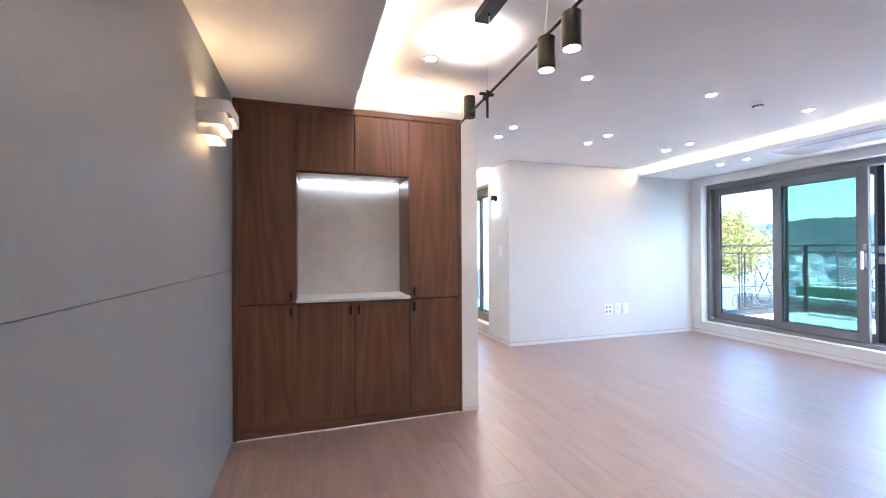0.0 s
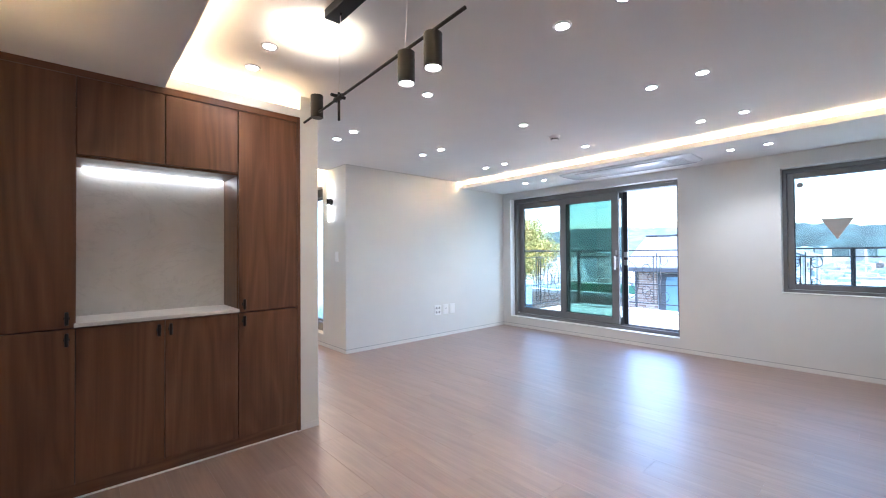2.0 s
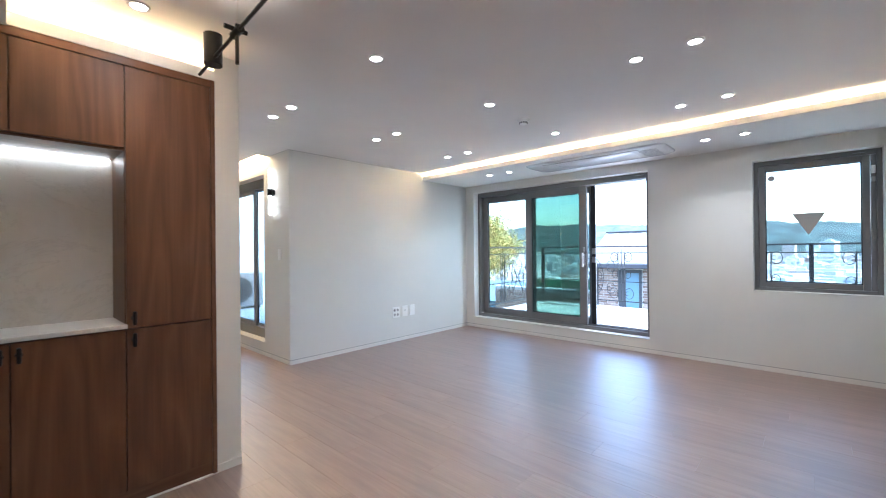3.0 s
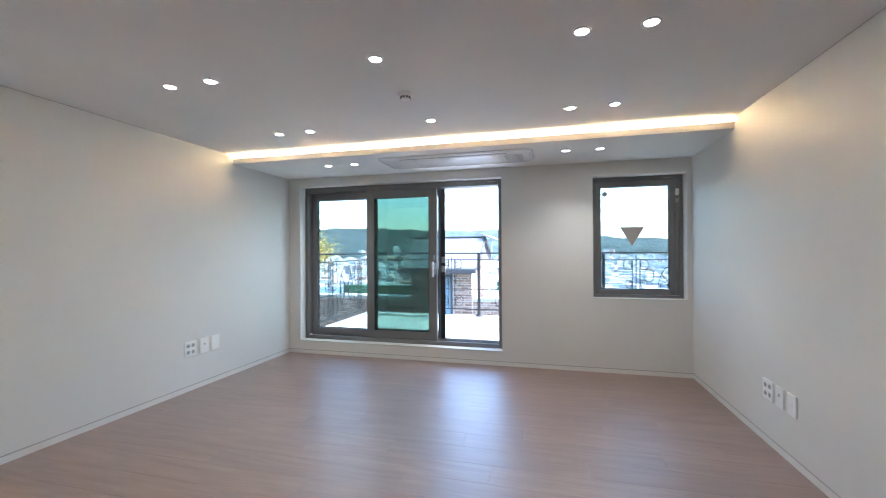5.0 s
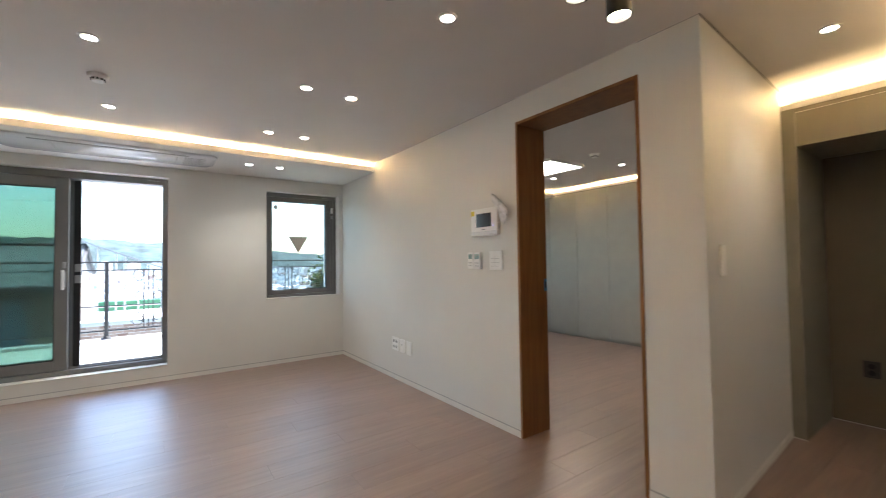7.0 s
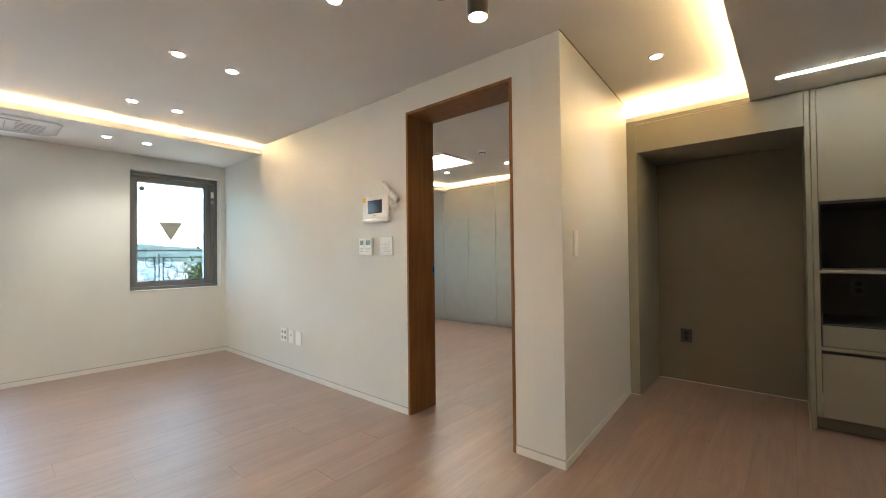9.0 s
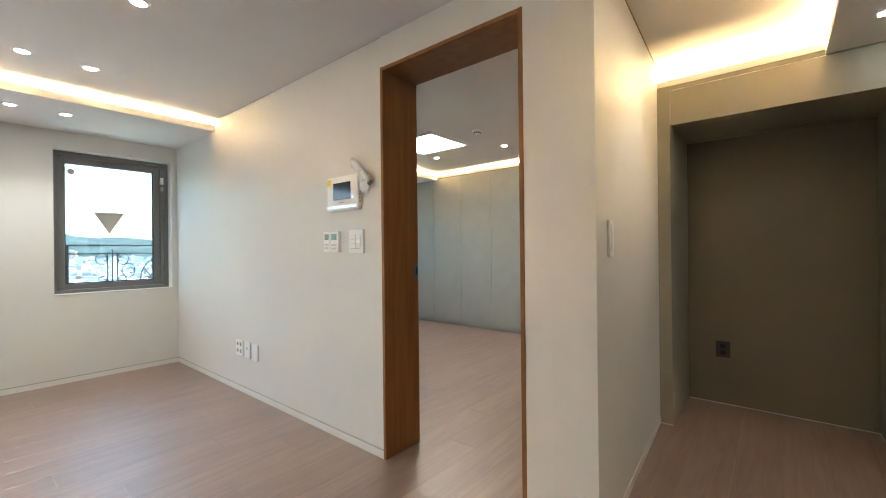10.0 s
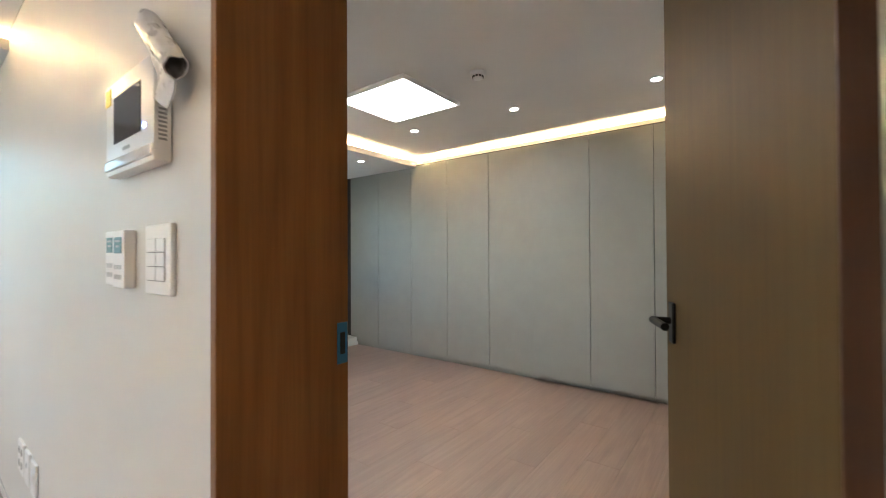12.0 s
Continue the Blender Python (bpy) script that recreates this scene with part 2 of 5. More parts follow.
M_PANEL = glow("panel_glow", (1.0, 0.96, 0.90), 1.4)
M_TUBE = glow("tube_glow", (1.0, 0.95, 0.84), 1.1)
M_NICHE_LED = glow("niche_led", (1.0, 0.95, 0.86), 0.85)
M_LED_BLUE = glow("blue_indicator", (0.2, 0.25, 1.0), 2.0)
M_IRON = plain("wrought_iron", (0.022, 0.022, 0.024), 0.5, 0.4, vary=0.2)
M_TERRACE = plain("terrace_paint", (0.76, 0.77, 0.76), 0.6, vary=0.06, scale=3, fine=60, relief=0.3)
M_GREENROOF = plain("green_roof_coat", (0.03, 0.13, 0.065), 0.6, vary=0.15, scale=2)
M_ROOF = plain("grey_metal_roof", (0.17, 0.18, 0.185), 0.45, 0.2, vary=0.08, scale=1.5)
M_EAVE = plain("dark_eave", (0.05, 0.05, 0.055), 0.6)
M_MORTAR = plain("mortar", (0.50, 0.485, 0.455), 0.9, vary=0.1, fine=40, relief=0.4)
M_BRICK = island_tones("brick", [(0, (0.19, 0.115, 0.085)), (0.5, (0.28, 0.19, 0.145)), (1, (0.38, 0.29, 0.235))], 0.85)
M_HALLWALL = plain("pale_render", (0.50, 0.58, 0.61), 0.8, vary=0.04, scale=0.8)
M_BLUEWALL = plain("pale_blue_render", (0.15, 0.24, 0.31), 0.8, vary=0.05, scale=0.8)
M_LEAF = foliage("ginkgo_leaves", [(0, (0.15, 0.19, 0.05)), (0.35, (0.31, 0.31, 0.08)), (0.75, (0.50, 0.38, 0.10)), (1, (0.44, 0.22, 0.08))])
M_SHRUB = foliage("shrub_leaves", [(0, (0.06, 0.10, 0.03)), (0.6, (0.14, 0.18, 0.06)), (1, (0.30, 0.21, 0.07))])
M_HILL, hill_nt, hill_b = nodes_of("wooded_hill")
hill_v = coords(hill_nt, (1, 1, 1), offset_random=False)
hill_big, hill_small = noise_tex(hill_nt, hill_v, 0.012, 5, 0.6), noise_tex(hill_nt, hill_v, 0.16, 4, 0.7)
hill_r = ramp(hill_nt, [(0.32, (0.08, 0.145, 0.125)), (0.5, (0.125, 0.205, 0.15)), (0.62, (0.20, 0.22, 0.145)), (0.75, (0.135, 0.21, 0.16))])
hill_nt.links.new(hill_big.outputs["Fac"], hill_r.inputs[0])
hill_s = ramp(hill_nt, [(0.3, (0.55, 0.58, 0.62)), (0.7, (1.35, 1.32, 1.25))])
hill_nt.links.new(hill_small.outputs["Fac"], hill_s.inputs[0])
hill_nt.links.new(mix(hill_nt, 0.9, hill_r.outputs[0], hill_s.outputs[0], "MULTIPLY"), hill_b.inputs["Base Color"])
hill_b.inputs["Roughness"].default_value = 1.0
M_BARK = plain("bark", (0.11, 0.085, 0.065), 0.9, vary=0.3, scale=8, fine=30, relief=0.8)
# Far hill, town and ground: bluish distance haze is mixed into the base colours.
M_HILL = plain("hazy_wooded_hill", (0.042, 0.068, 0.068), 1.0, vary=0.55, scale=0.05, fine=0.4, relief=0)
M_TOWN = island_tones("hazy_town_blocks", [(0, (0.30, 0.33, 0.36)), (0.25, (0.48, 0.50, 0.52)), (0.5, (0.62, 0.63, 0.64)), (0.7, (0.40, 0.45, 0.50)), (0.85, (0.55, 0.54, 0.52)), (1, (0.30, 0.22, 0.19))], 0.9)
M_GROUND = plain("hazy_ground", (0.06, 0.085, 0.08), 1.0, vary=0.4, scale=0.05, fine=0.5, relief=0)


# ---- building helpers ----
def box(bm, x0, y0, z0, x1, y1, z1, bevel=0.0, seg=2):
    """A box between two corners, with rounded edges where bevel is given."""
    vs = [bm.verts.new((x, y, z)) for x in (x0, x1) for y in (y0, y1) for z in (z0, z1)]
    fs = [bm.faces.new([vs[i] for i in q]) for q in ((0, 1, 3, 2), (4, 6, 7, 5), (0, 4, 5, 1), (2, 3, 7, 6), (0, 2, 6, 4), (1, 5, 7, 3))]
    if bevel:
        es = list({e for f in fs for e in f.edges})
        bmesh.ops.bevel(bm, geom=es, offset=bevel, segments=seg, affect="EDGES", profile=0.5)


def cyl(bm, base, top, r, r2=None, n=24, caps=True):
    """A cylinder or cone between two points."""
    a, b = Vector(base), Vector(top)
    m = Matrix.Translation((a + b) / 2) @ (b - a).to_track_quat("Z", "Y").to_matrix().to_4x4()
    bmesh.ops.create_cone(bm, cap_ends=caps, segments=n, radius1=r, radius2=r if r2 is None else r2, depth=(b - a).length, matrix=m)


def prism(bm, outline, z0, z1):
    """An upright prism over a plan outline."""
    lo = [bm.verts.new((x, y, z0)) for x, y in outline]
    hi = [bm.verts.new((x, y, z1)) for x, y in outline]
    bm.faces.new(lo[::-1])
    bm.faces.new(hi)
    for i in range(len(lo)):
        j = (i + 1) % len(lo)
        bm.faces.new((lo[i], lo[j], hi[j], hi[i]))


def tube(bm, pts, r, n=6):
    """A bent round bar through points."""
    pts = [Vector(p) for p in pts]
    rings = []
    for i, p in enumerate(pts):
        d = (pts[min(i + 1, len(pts) - 1)] - pts[max(i - 1, 0)]).normalized()
        q = d.to_track_quat("Z", "Y")
        rings.append([bm.verts.new(p + q @ Vector((r * math.cos(2 * math.pi * k / n), r * math.sin(2 * math.pi * k / n), 0))) for k in range(n)])
    for a, b in zip(rings, rings[1:]):
        for k in range(n):
            bm.faces.new((a[k], a[(k + 1) % n], b[(k + 1) % n], b[k]))
    bm.faces.new(rings[0][::-1])
    bm.faces.new(rings[-1])


def origin_of(ob):
    p = Vector((0, 0, 0))
    while ob is not None:
        p += ob.location
        ob = ob.parent
    return p


def solid(name, bm, material, at=(0, 0, 0), smooth=False):
    me = bpy.data.meshes.new(name)
    bmesh.ops.recalc_face_normals(bm, faces=bm.faces)
    bmesh.ops.translate(bm, verts=bm.verts, vec=-Vector(at))
    bm.to_mesh(me)
    bm.free()
    me.materials.append(material)
    if smooth:
        for p in me.polygons:
            p.use_smooth = True
        me.set_sharp_from_angle(angle=radians(40))
    ob = new(name, me)
    ob.location = at
    return ob


def part(name, bm, material, parent, label="", smooth=False):
    """One mesh of a thing, built in the place's own coordinates."""
    base = origin_of(parent)
    ob = solid(name, bm, material, base, smooth)
    ob.location = (0, 0, 0)
    ob.parent = parent
    return tagged(ob, label)


def thing(name, at, label, category, group=""):
    ob = new(name)
    ob.location = at
    ob.empty_display_size = 0.1
    return tagged(ob, label, category, group)


def structure(name, boxes, material, label="", category=""):
    bm = bmesh.new()
    for b in boxes:
        box(bm, *b)
    c = [(boxes[0][i] + boxes[0][i + 3]) / 2 for i in range(2)] + [min(b[2] for b in boxes)]
    return tagged(solid(name, bm, material, c), label, category, kind="structure")


def one(name, material, *boxes, bevel=0.0, smooth=False):
    bm = bmesh.new()
    for b in boxes:
        box(bm, *b, bevel=bevel)
    return bm


def bx(*b, bevel=0.0):
    bm = bmesh.new()
    box(bm, *b, bevel=bevel)
    return bm


# ---- the plan, in metres ----
XW, XWO = 5.86, 6.14            # window wall, inner and outer face
YT = 4.945                      # wall with the hall corner
YD, YDB = 0.370, 0.112          # wall with the bedroom door, both faces
XH = 2.91                       # hall side of that block
CEIL, SOFF, LOW = 2.286, 2.195, 2.13
XE = 0.87                       # edge of the lowered ceiling
YC = 3.25                       # front of the walnut unit
YK = -1.05                      # front of the kitchen units
DX0, DX1, DH = 1.885, 2.705, 2.10
W1 = (2.255, 4.79, 0.158, 2.09)  # opening: y0, y1, z0, z1
W2 = (0.42, 1.30, 0.768, 2.045)
TOP = 2.60

structure("wall_east", [
    (XW, W1[1], 0, XWO, YT, TOP), (XW, W2[1], 0, XWO, W1[0], TOP), (XW, YD, 0, XWO, W2[0], TOP),
    (XW, W1[0], 0, XWO, W1[1], W1[2]), (XW, W1[0], W1[3], XWO, W1[1], TOP),
    (XW, W2[0], 0, XWO, W2[1], W2[2]), (XW, W2[0], W2[3], XWO, W2[1], TOP)], M_WALL, "off-white papered wall with two window openings", "wall")
structure("wall_north", [(XH, YT, 0, XWO, YT + 0.25, TOP)], M_WALL, "off-white papered living room wall", "wall")
HW = (5.555, 7.10, 0.15, 2.10)
structure("wall_hall", [(XH, YT + 0.25, 0, XH + 0.25, HW[0], TOP), (XH, HW[1], 0, XH + 0.25, 7.4, TOP),
    (XH, HW[0], 0, XH + 0.25, HW[1], HW[2]), (XH, HW[0], HW[3], XH + 0.25, HW[1], TOP)], M_WALL, "off-white papered hall wall with a window", "wall")
structure("wall_hall_end", [(1.5, 7.4, 0, 3.2, 7.5, TOP)], M_WALL, "plain off-white wall closing the hall", "wall")
structure("wall_hall_west", [(1.66, YC + 0.60, 0, 1.77, 7.4, TOP)], M_WALL, "plain off-white hall wall", "wall")
structure("wall_column", [(1.645, YC + 0.004, 0, 1.77, YC + 0.60, TOP)], M_WALL, "narrow off-white wall end beside the walnut unit", "wall")
structure("wall_behind_unit", [(0.0, YC + 0.62, 0, 1.66, YC + 0.72, TOP)], M_WALL, "plain wall behind the walnut unit", "wall")
structure("wall_grey_upper", [(0.0, 0.95, 1.0620, 0.13, YC + 0.62, LOW + 0.02)], M_GREY, "large grey stone-look wall panel", "wall")
structure("wall_grey_lower", [(0.0, 0.95, 0, 0.13, YC + 0.62, 1.060)], M_GREY, "large grey stone-look wall panel", "wall")
structure("wall_south", [
    (DX1 + 0.02, YDB, 0, 6.45, YD, TOP), (1.75, YDB, 0, DX0 - 0.02, YD, TOP), (DX0 - 0.02, YDB, DH + 0.02, DX1 + 0.02, YD, TOP)],
    M_WALL, "off-white papered wall with the bedroom doorway", "wall")
bm = bmesh.new()
prism(bm, [(1.576, YD), (1.705, YK - 0.66), (1.83, YK - 0.66), (1.75, YD)], 0, TOP)
tagged(solid("wall_kitchen_side", bm, M_WALL, (1.65, -0.4, 0)), "off-white papered wall beside the kitchen", "wall", kind="structure")
structure("wall_kitchen_back", [(-2.3, YK - 0.76, 0, 1.76, YK - 0.66, TOP)], M_WALL, "plain wall behind the kitchen units", "wall")
structure("wall_kitchen_west", [(-2.4, YK - 0.76, 0, -2.3, 0.95, TOP)], M_WALL, "plain kitchen wall", "wall")
structure("wall_kitchen_north", [(-2.4, 0.95, 0, 0.0, 1.05, TOP)], M_WALL, "plain kitchen wall", "wall")
BW = (-2.3, -0.7, 0.9, 2.0)
structure("wall_bedroom_east", [(6.45, -3.6, 0, 6.6, BW[0], TOP), (6.45, BW[1], 0, 6.6, YD, TOP),
    (6.45, BW[0], 0, 6.6, BW[1], BW[2]), (6.45, BW[0], BW[3], 6.6, BW[1], TOP)], M_WALL, "plain bedroom wall with a window opening", "wall")
structure("wall_bedroom_south", [(1.76, -3.6, 0, 6.6, -3.5, TOP)], M_WALL, "plain wall behind the wardrobe", "wall")
structure("wall_bedroom_west", [(1.76, -3.5, 0, 1.84, YDB, TOP)], M_WALL, "plain bedroom wall", "wall")

# ceilings, each one mesh
structure("ceiling_main", [(XE - 0.22, -1.6, CEIL, 1.74, YC + 0.62, CEIL + 0.1), (1.74, YDB, CEIL, 5.10, YC + 0.62, CEIL + 0.1),
    (1.66, YC + 0.62, CEIL, 2.78, 7.4, CEIL + 0.1), (2.78, YC + 0.62, CEIL, 5.10, 5.43, CEIL + 0.1)], M_CEIL, "matt white papered ceiling", "ceiling")
structure("ceiling_recess", [(2.76, 5.41, CEIL + 0.16, 3.16, 7.4, CEIL + 0.26), (2.76, 5.43, CEIL + 0.1, 2.78, 7.4, CEIL + 0.16),
    (2.76, 5.41, CEIL + 0.1, XH, 5.43, CEIL + 0.16)], M_CEIL, "white lit recess above the hall window", "ceiling")
structure("ceiling_bulkhead", [(4.90, YD, SOFF, XW, YT, SOFF + 0.012), (4.90, YD, SOFF + 0.012, 4.912, YT, 2.248),
    (5.09, YD, SOFF + 0.012, 5.10, YT, CEIL)], M_CEIL, "lowered white ceiling along the windows with a light cove", "ceiling")
structure("ceiling_low", [(-2.4, YK - 0.7, LOW, XE, YC + 0.62, LOW + 0.012), (XE - 0.012, YK, LOW + 0.012, XE, YC + 0.02, 2.163)], M_CEIL,
    "lowered white ceiling over the kitchen side", "ceiling")
structure("cove_lip_unit", [(XE, YC + 0.002, 2.137, 1.645, YC + 0.014, 2.190)], M_CEIL, "white lip of the light cove above the unit", "trim")
structure("cove_lip_kitchen", [(XE, YK - 0.014, 2.155, 1.70, YK - 0.002, 2.190)], M_CEIL, "white lip of the light cove above the kitchen units", "trim")
structure("ceiling_bedroom", [(1.76, -3.5, 2.30, 6.6, YDB, 2.40)], M_CEIL, "matt white papered bedroom ceiling", "ceiling")
structure("ceiling_bedroom_low", [(5.10, -2.90, 2.195, 6.45, YDB, 2.207), (5.10, -2.90, 2.207, 5.112, YDB, 2.25), (5.36, -2.9, 2.207, 5.37, YDB, 2.30)], M_CEIL,
    "lowered white bedroom ceiling with a light cove", "ceiling")
structure("cove_lip_bedroom", [(1.84, -2.93, 2.222, 5.10, -2.918, 2.262)], M_CEIL, "white lip of the light cove above the wardrobe", "trim")
structure("roof_slab", [(-2.5, -3.7, TOP, 6.7, 7.6, TOP + 0.15)], M_WALL, "plain slab closing the rooms from above", "roof")

# floor bed; the planks follow at the end
structure("floor", [(-2.4, -3.6, -0.12, XWO, 7.5, -0.008), (XWO, -3.6, -0.12, 6.6, YDB, -0.008)], M_SUB, "pinkish-brown wood plank floor", "floor")


def skirting(x0, y0, x1, y1, nx, ny):
    """Low white skirting with a dark groove above it, along a wall whose normal is (nx, ny)."""
    def run(z0, z1, d):
        return (min(x0, x1, x0 + nx * d, x1 + nx * d), min(y0, y1, y0 + ny * d, y1 + ny * d), z0,
                max(x0, x1, x0 + nx * d, x1 + nx * d), max(y0, y1, y0 + ny * d, y1 + ny * d), z1)
    b = structure("baseboard", [run(0, 0.042, 0.004)], M_TRIM, "low white skirting board", "skirting")
    bm = bmesh.new()
    box(bm, *run(0.042, 0.050, 0.0025))
    part("groove", bm, M_GROOVE, b)
    t = structure("trim", [run(CEIL - 0.004, CEIL, 0.002)], M_GROOVE, "thin dark shadow gap at the ceiling", "trim")
    return b, t


skirting(XW, YD, XW, YT, -1, 0)
skirting(XH, YT, XW, YT, 0, -1)
skirting(XH, YT, XH, 7.4, -1, 0)
skirting(DX1 + 0.02, YD, XW, YD, 0, 1)
skirting(1.576, YD, DX0 - 0.02, YD, 0, 1)
bm = bmesh.new()
prism(bm, [(1.572, YD + 0.004), (1.576, YD), (1.664, YK), (1.660, YK)], 0, 0.042)
tagged(solid("baseboard", bm, M_TRIM, (1.65, -0.3, 0)), "low white skirting board", "skirting", kind="structure")
bm = bmesh.new()
prism(bm, [(1.573, YD), (1.576, YD), (1.664, YK), (1.661, YK)], CEIL - 0.006, CEIL)
tagged(solid("trim", bm, M_GAP, (1.65, -0.3, CEIL)), "thin dark shadow gap at the ceiling", "trim", kind="structure")
structure("baseboard", [(1.645, YC, 0, 1.772, YC + 0.004, 0.042)], M_TRIM, "low white skirting board", "skirting")

# ---- windows ----
def bar_frame(bm, x0, x1, y0, y1, z0, z1, w, wb=None, wt=None, bevel=0.004):
    """A rectangular frame of four bars in a wall that faces x."""
    wb, wt = wb or w, wt or w
    box(bm, x0, y0, z0, x1, y0 + w, z1, bevel)
    box(bm, x0, y1 - w, z0, x1, y1, z1, bevel)
    box(bm, x0 + 0.001, y0 + w, z0, x1 - 0.001, y1 - w, z0 + wb, bevel)
    box(bm, x0 + 0.001, y0 + w, z1 - wt, x1 - 0.001, y1 - w, z1, bevel)


def glass(parent, x, y0, y1, z0, z1, material, name="pane"):
    p = part(name, bx(x, y0, z0, x + 0.006, y1, z1), material, parent)
    p.visible_shadow = False
    return p


def sash(parent, x0, y0, y1, z0, z1, w, material, wb=None, d=0.045):
    bm = bmesh.new()
    bar_frame(bm, x0, x0 + d, y0, y1, z0, z1, w, wb)
    s = part("sash", bm, M_ALU, parent)
    bm = bmesh.new()
    bar_frame(bm, x0 + d * 0.3, x0 + d * 0.75, y0 + w, y1 - w, z0 + (wb or w), z1 - w, 0.008, bevel=0.0)
    part("gasket", bm, M_SEAL, s)
    glass(s, x0 + d * 0.45, y0 + w + 0.008, y1 - w - 0.008, z0 + (wb or w) + 0.008, z1 - w - 0.008, material)
    return s


# large sliding window onto the terrace
y0, y1, z0, z1 = W1
FX = XW + 0.108
win = tagged(thing("window_1", (FX, (y0 + y1) / 2, z0), "large grey aluminium sliding window, slid open, onto the terrace", "window"), kind="structure")
bm = bmesh.new()
bar_frame(bm, FX, XWO - 0.01, y0, y1, z0, z1, 0.05, 0.05, 0.065)
fr = part("window_frame", bm, M_ALU, win)
bm = bmesh.new()
for k in range(3):
    box(bm, FX + 0.045 + k * 0.05, y0 + 0.05, z0 + 0.05, FX + 0.053 + k * 0.05, y1 - 0.05, z0 + 0.062)
part("track", bm, M_ALU, win)
part("window_sill", bx(XW - 0.006, y0 + 0.002, z0 - 0.0, FX, y1 - 0.002, z0 + 0.006, bevel=0.002), M_TRIM, win, "thin white sill")
s1 = sash(win, FX + 0.070, 3.86, y1 - 0.052, z0 + 0.06, z1 - 0.068, 0.085, M_GLASS, 0.075)
s2 = sash(win, FX + 0.012, 3.035, 3.935, z0 + 0.055, z1 - 0.066, 0.095, M_TEAL, 0.09)
s3 = sash(win, FX + 0.122, 2.965, 3.93, z0 + 0.06, z1 - 0.068, 0.075, M_GLASS)
part("seal_strip", bx(FX + 0.110, 2.955, z0 + 0.06, FX + 0.120, 3.010, z1 - 0.07), M_SEAL, win)
bm = bmesh.new()
box(bm, FX - 0.002, 3.050, 0.985, FX + 0.012, 3.085, 1.135, 0.003)
h = part("handle_plate", bm, M_PLASTIC_GREY, s2)
part("handle", bx(FX - 0.040, 3.058, 0.965, FX - 0.022, 3.080, 1.150, bevel=0.006), M_WHITE, h, "silver pull handle", True)
bm = bmesh.new()
cyl(bm, (FX - 0.030, 3.069, 1.00), (FX + 0.0, 3.069, 1.00), 0.006)
cyl(bm, (FX - 0.030, 3.069, 1.115), (FX + 0.0, 3.069, 1.115), 0.006)
part("handle_stem", bm, M_CHROME, h)
part("latch", bx(FX + 0.0, 3.052, 1.165, FX + 0.014, 3.078, 1.225, bevel=0.004), M_PLASTIC_GREY, s2)
for zz in (1.02, 1.13):
    part("latch", bx(FX + 0.095, 2.95, zz, FX + 0.110, 3.0, zz + 0.075, bevel=0.004), M_PLASTIC_GREY, win)
part("corner_block", bx(FX - 0.004, 4.70, z0 + 0.052, FX + 0.012, 4.73, z0 + 0.066, bevel=0.002), M_WHITE, win)
part("label_strip", bx(FX - 0.001, 2.33, z1 - 0.030, FX, 2.43, z1 - 0.023), M_PLASTIC_GREY, win)

# small window
y0, y1, z0, z1 = W2
win2 = tagged(thing("window_2", (FX, (y0 + y1) / 2, z0), "small grey aluminium window with a grey triangle sticker", "window"), kind="structure")
bm = bmesh.new()
bar_frame(bm, FX, XWO - 0.01, y0, y1, z0, z1, 0.035, 0.035, 0.045)
part("window_frame", bm, M_ALU, win2)
part("window_sill", bx(XW - 0.006, y0 + 0.002, z0, FX, y1 - 0.002, z0 + 0.006, bevel=0.002), M_TRIM, win2, "thin white sill")
sash(win2, FX + 0.02, y0 + 0.072, y1 - 0.037, z0 + 0.037, z1 - 0.047, 0.05, M_GLASS, 0.05)
part("side_stile", bx(FX + 0.012, y0 + 0.036, z0 + 0.037, FX + 0.05, y0 + 0.070, z1 - 0.047, bevel=0.004), M_ALU, win2)
lt = part("latch", bx(FX - 0.01, y0 + 0.040, 1.83, FX + 0.012, y0 + 0.068, 1.90, bevel=0.004), M_WHITE, win2)
part("latch", bx(FX - 0.01, y0 + 0.040, 1.76, FX + 0.012, y0 + 0.068, 1.80, bevel=0.004), M_PLASTIC_GREY, win2)
bm = bmesh.new()
tri = [[bm.verts.new((x, y, z)) for y, z in ((1.012, 1.515), (0.778, 1.515), (0.895, 1.310))] for x in (FX + 0.0375, FX + 0.0395)]
for k in range(3):
    bm.faces.new((tri[0][k], tri[0][(k + 1) % 3], tri[1][(k + 1) % 3], tri[1][k]))
bm.faces.new(tri[0])
bm.faces.new(tri[1][::-1])
part("triangle_sticker", bm, M_STICKER, win2, "grey triangle sticker")
bm = bmesh.new()
cyl(bm, (FX + 0.0375, 1.165, 1.873), (FX + 0.0395, 1.165, 1.873), 0.026)
part("round_sticker", bm, M_STICKER, win2, "grey round sticker")
part("label_strip", bx(FX - 0.001, 0.52, z1 - 0.028, FX, 0.60, z1 - 0.022), M_PLASTIC_GREY, win2)

# hall window
y0, y1, z0, z1 = HW
HX = XH + 0.10
win3 = tagged(thing("window_3", (HX, (y0 + y1) / 2, z0), "tall grey aluminium window at the end of the hall", "window"), kind="structure")
bm = bmesh.new()
bar_frame(bm, HX, HX + 0.10, y0, y1, z0, z1, 0.035, 0.12, 0.11)
part("window_frame", bm, M_ALU, win3)
part("window_sill", bx(XH - 0.006, y0 + 0.002, z0, HX, y1 - 0.002, z0 + 0.006, bevel=0.002), M_TRIM, win3, "thin white sill")
sash(win3, HX + 0.045, y0 + 0.03, 6.14, z0 + 0.11, z1 - 0.10, 0.03, M_GLASS, d=0.026)
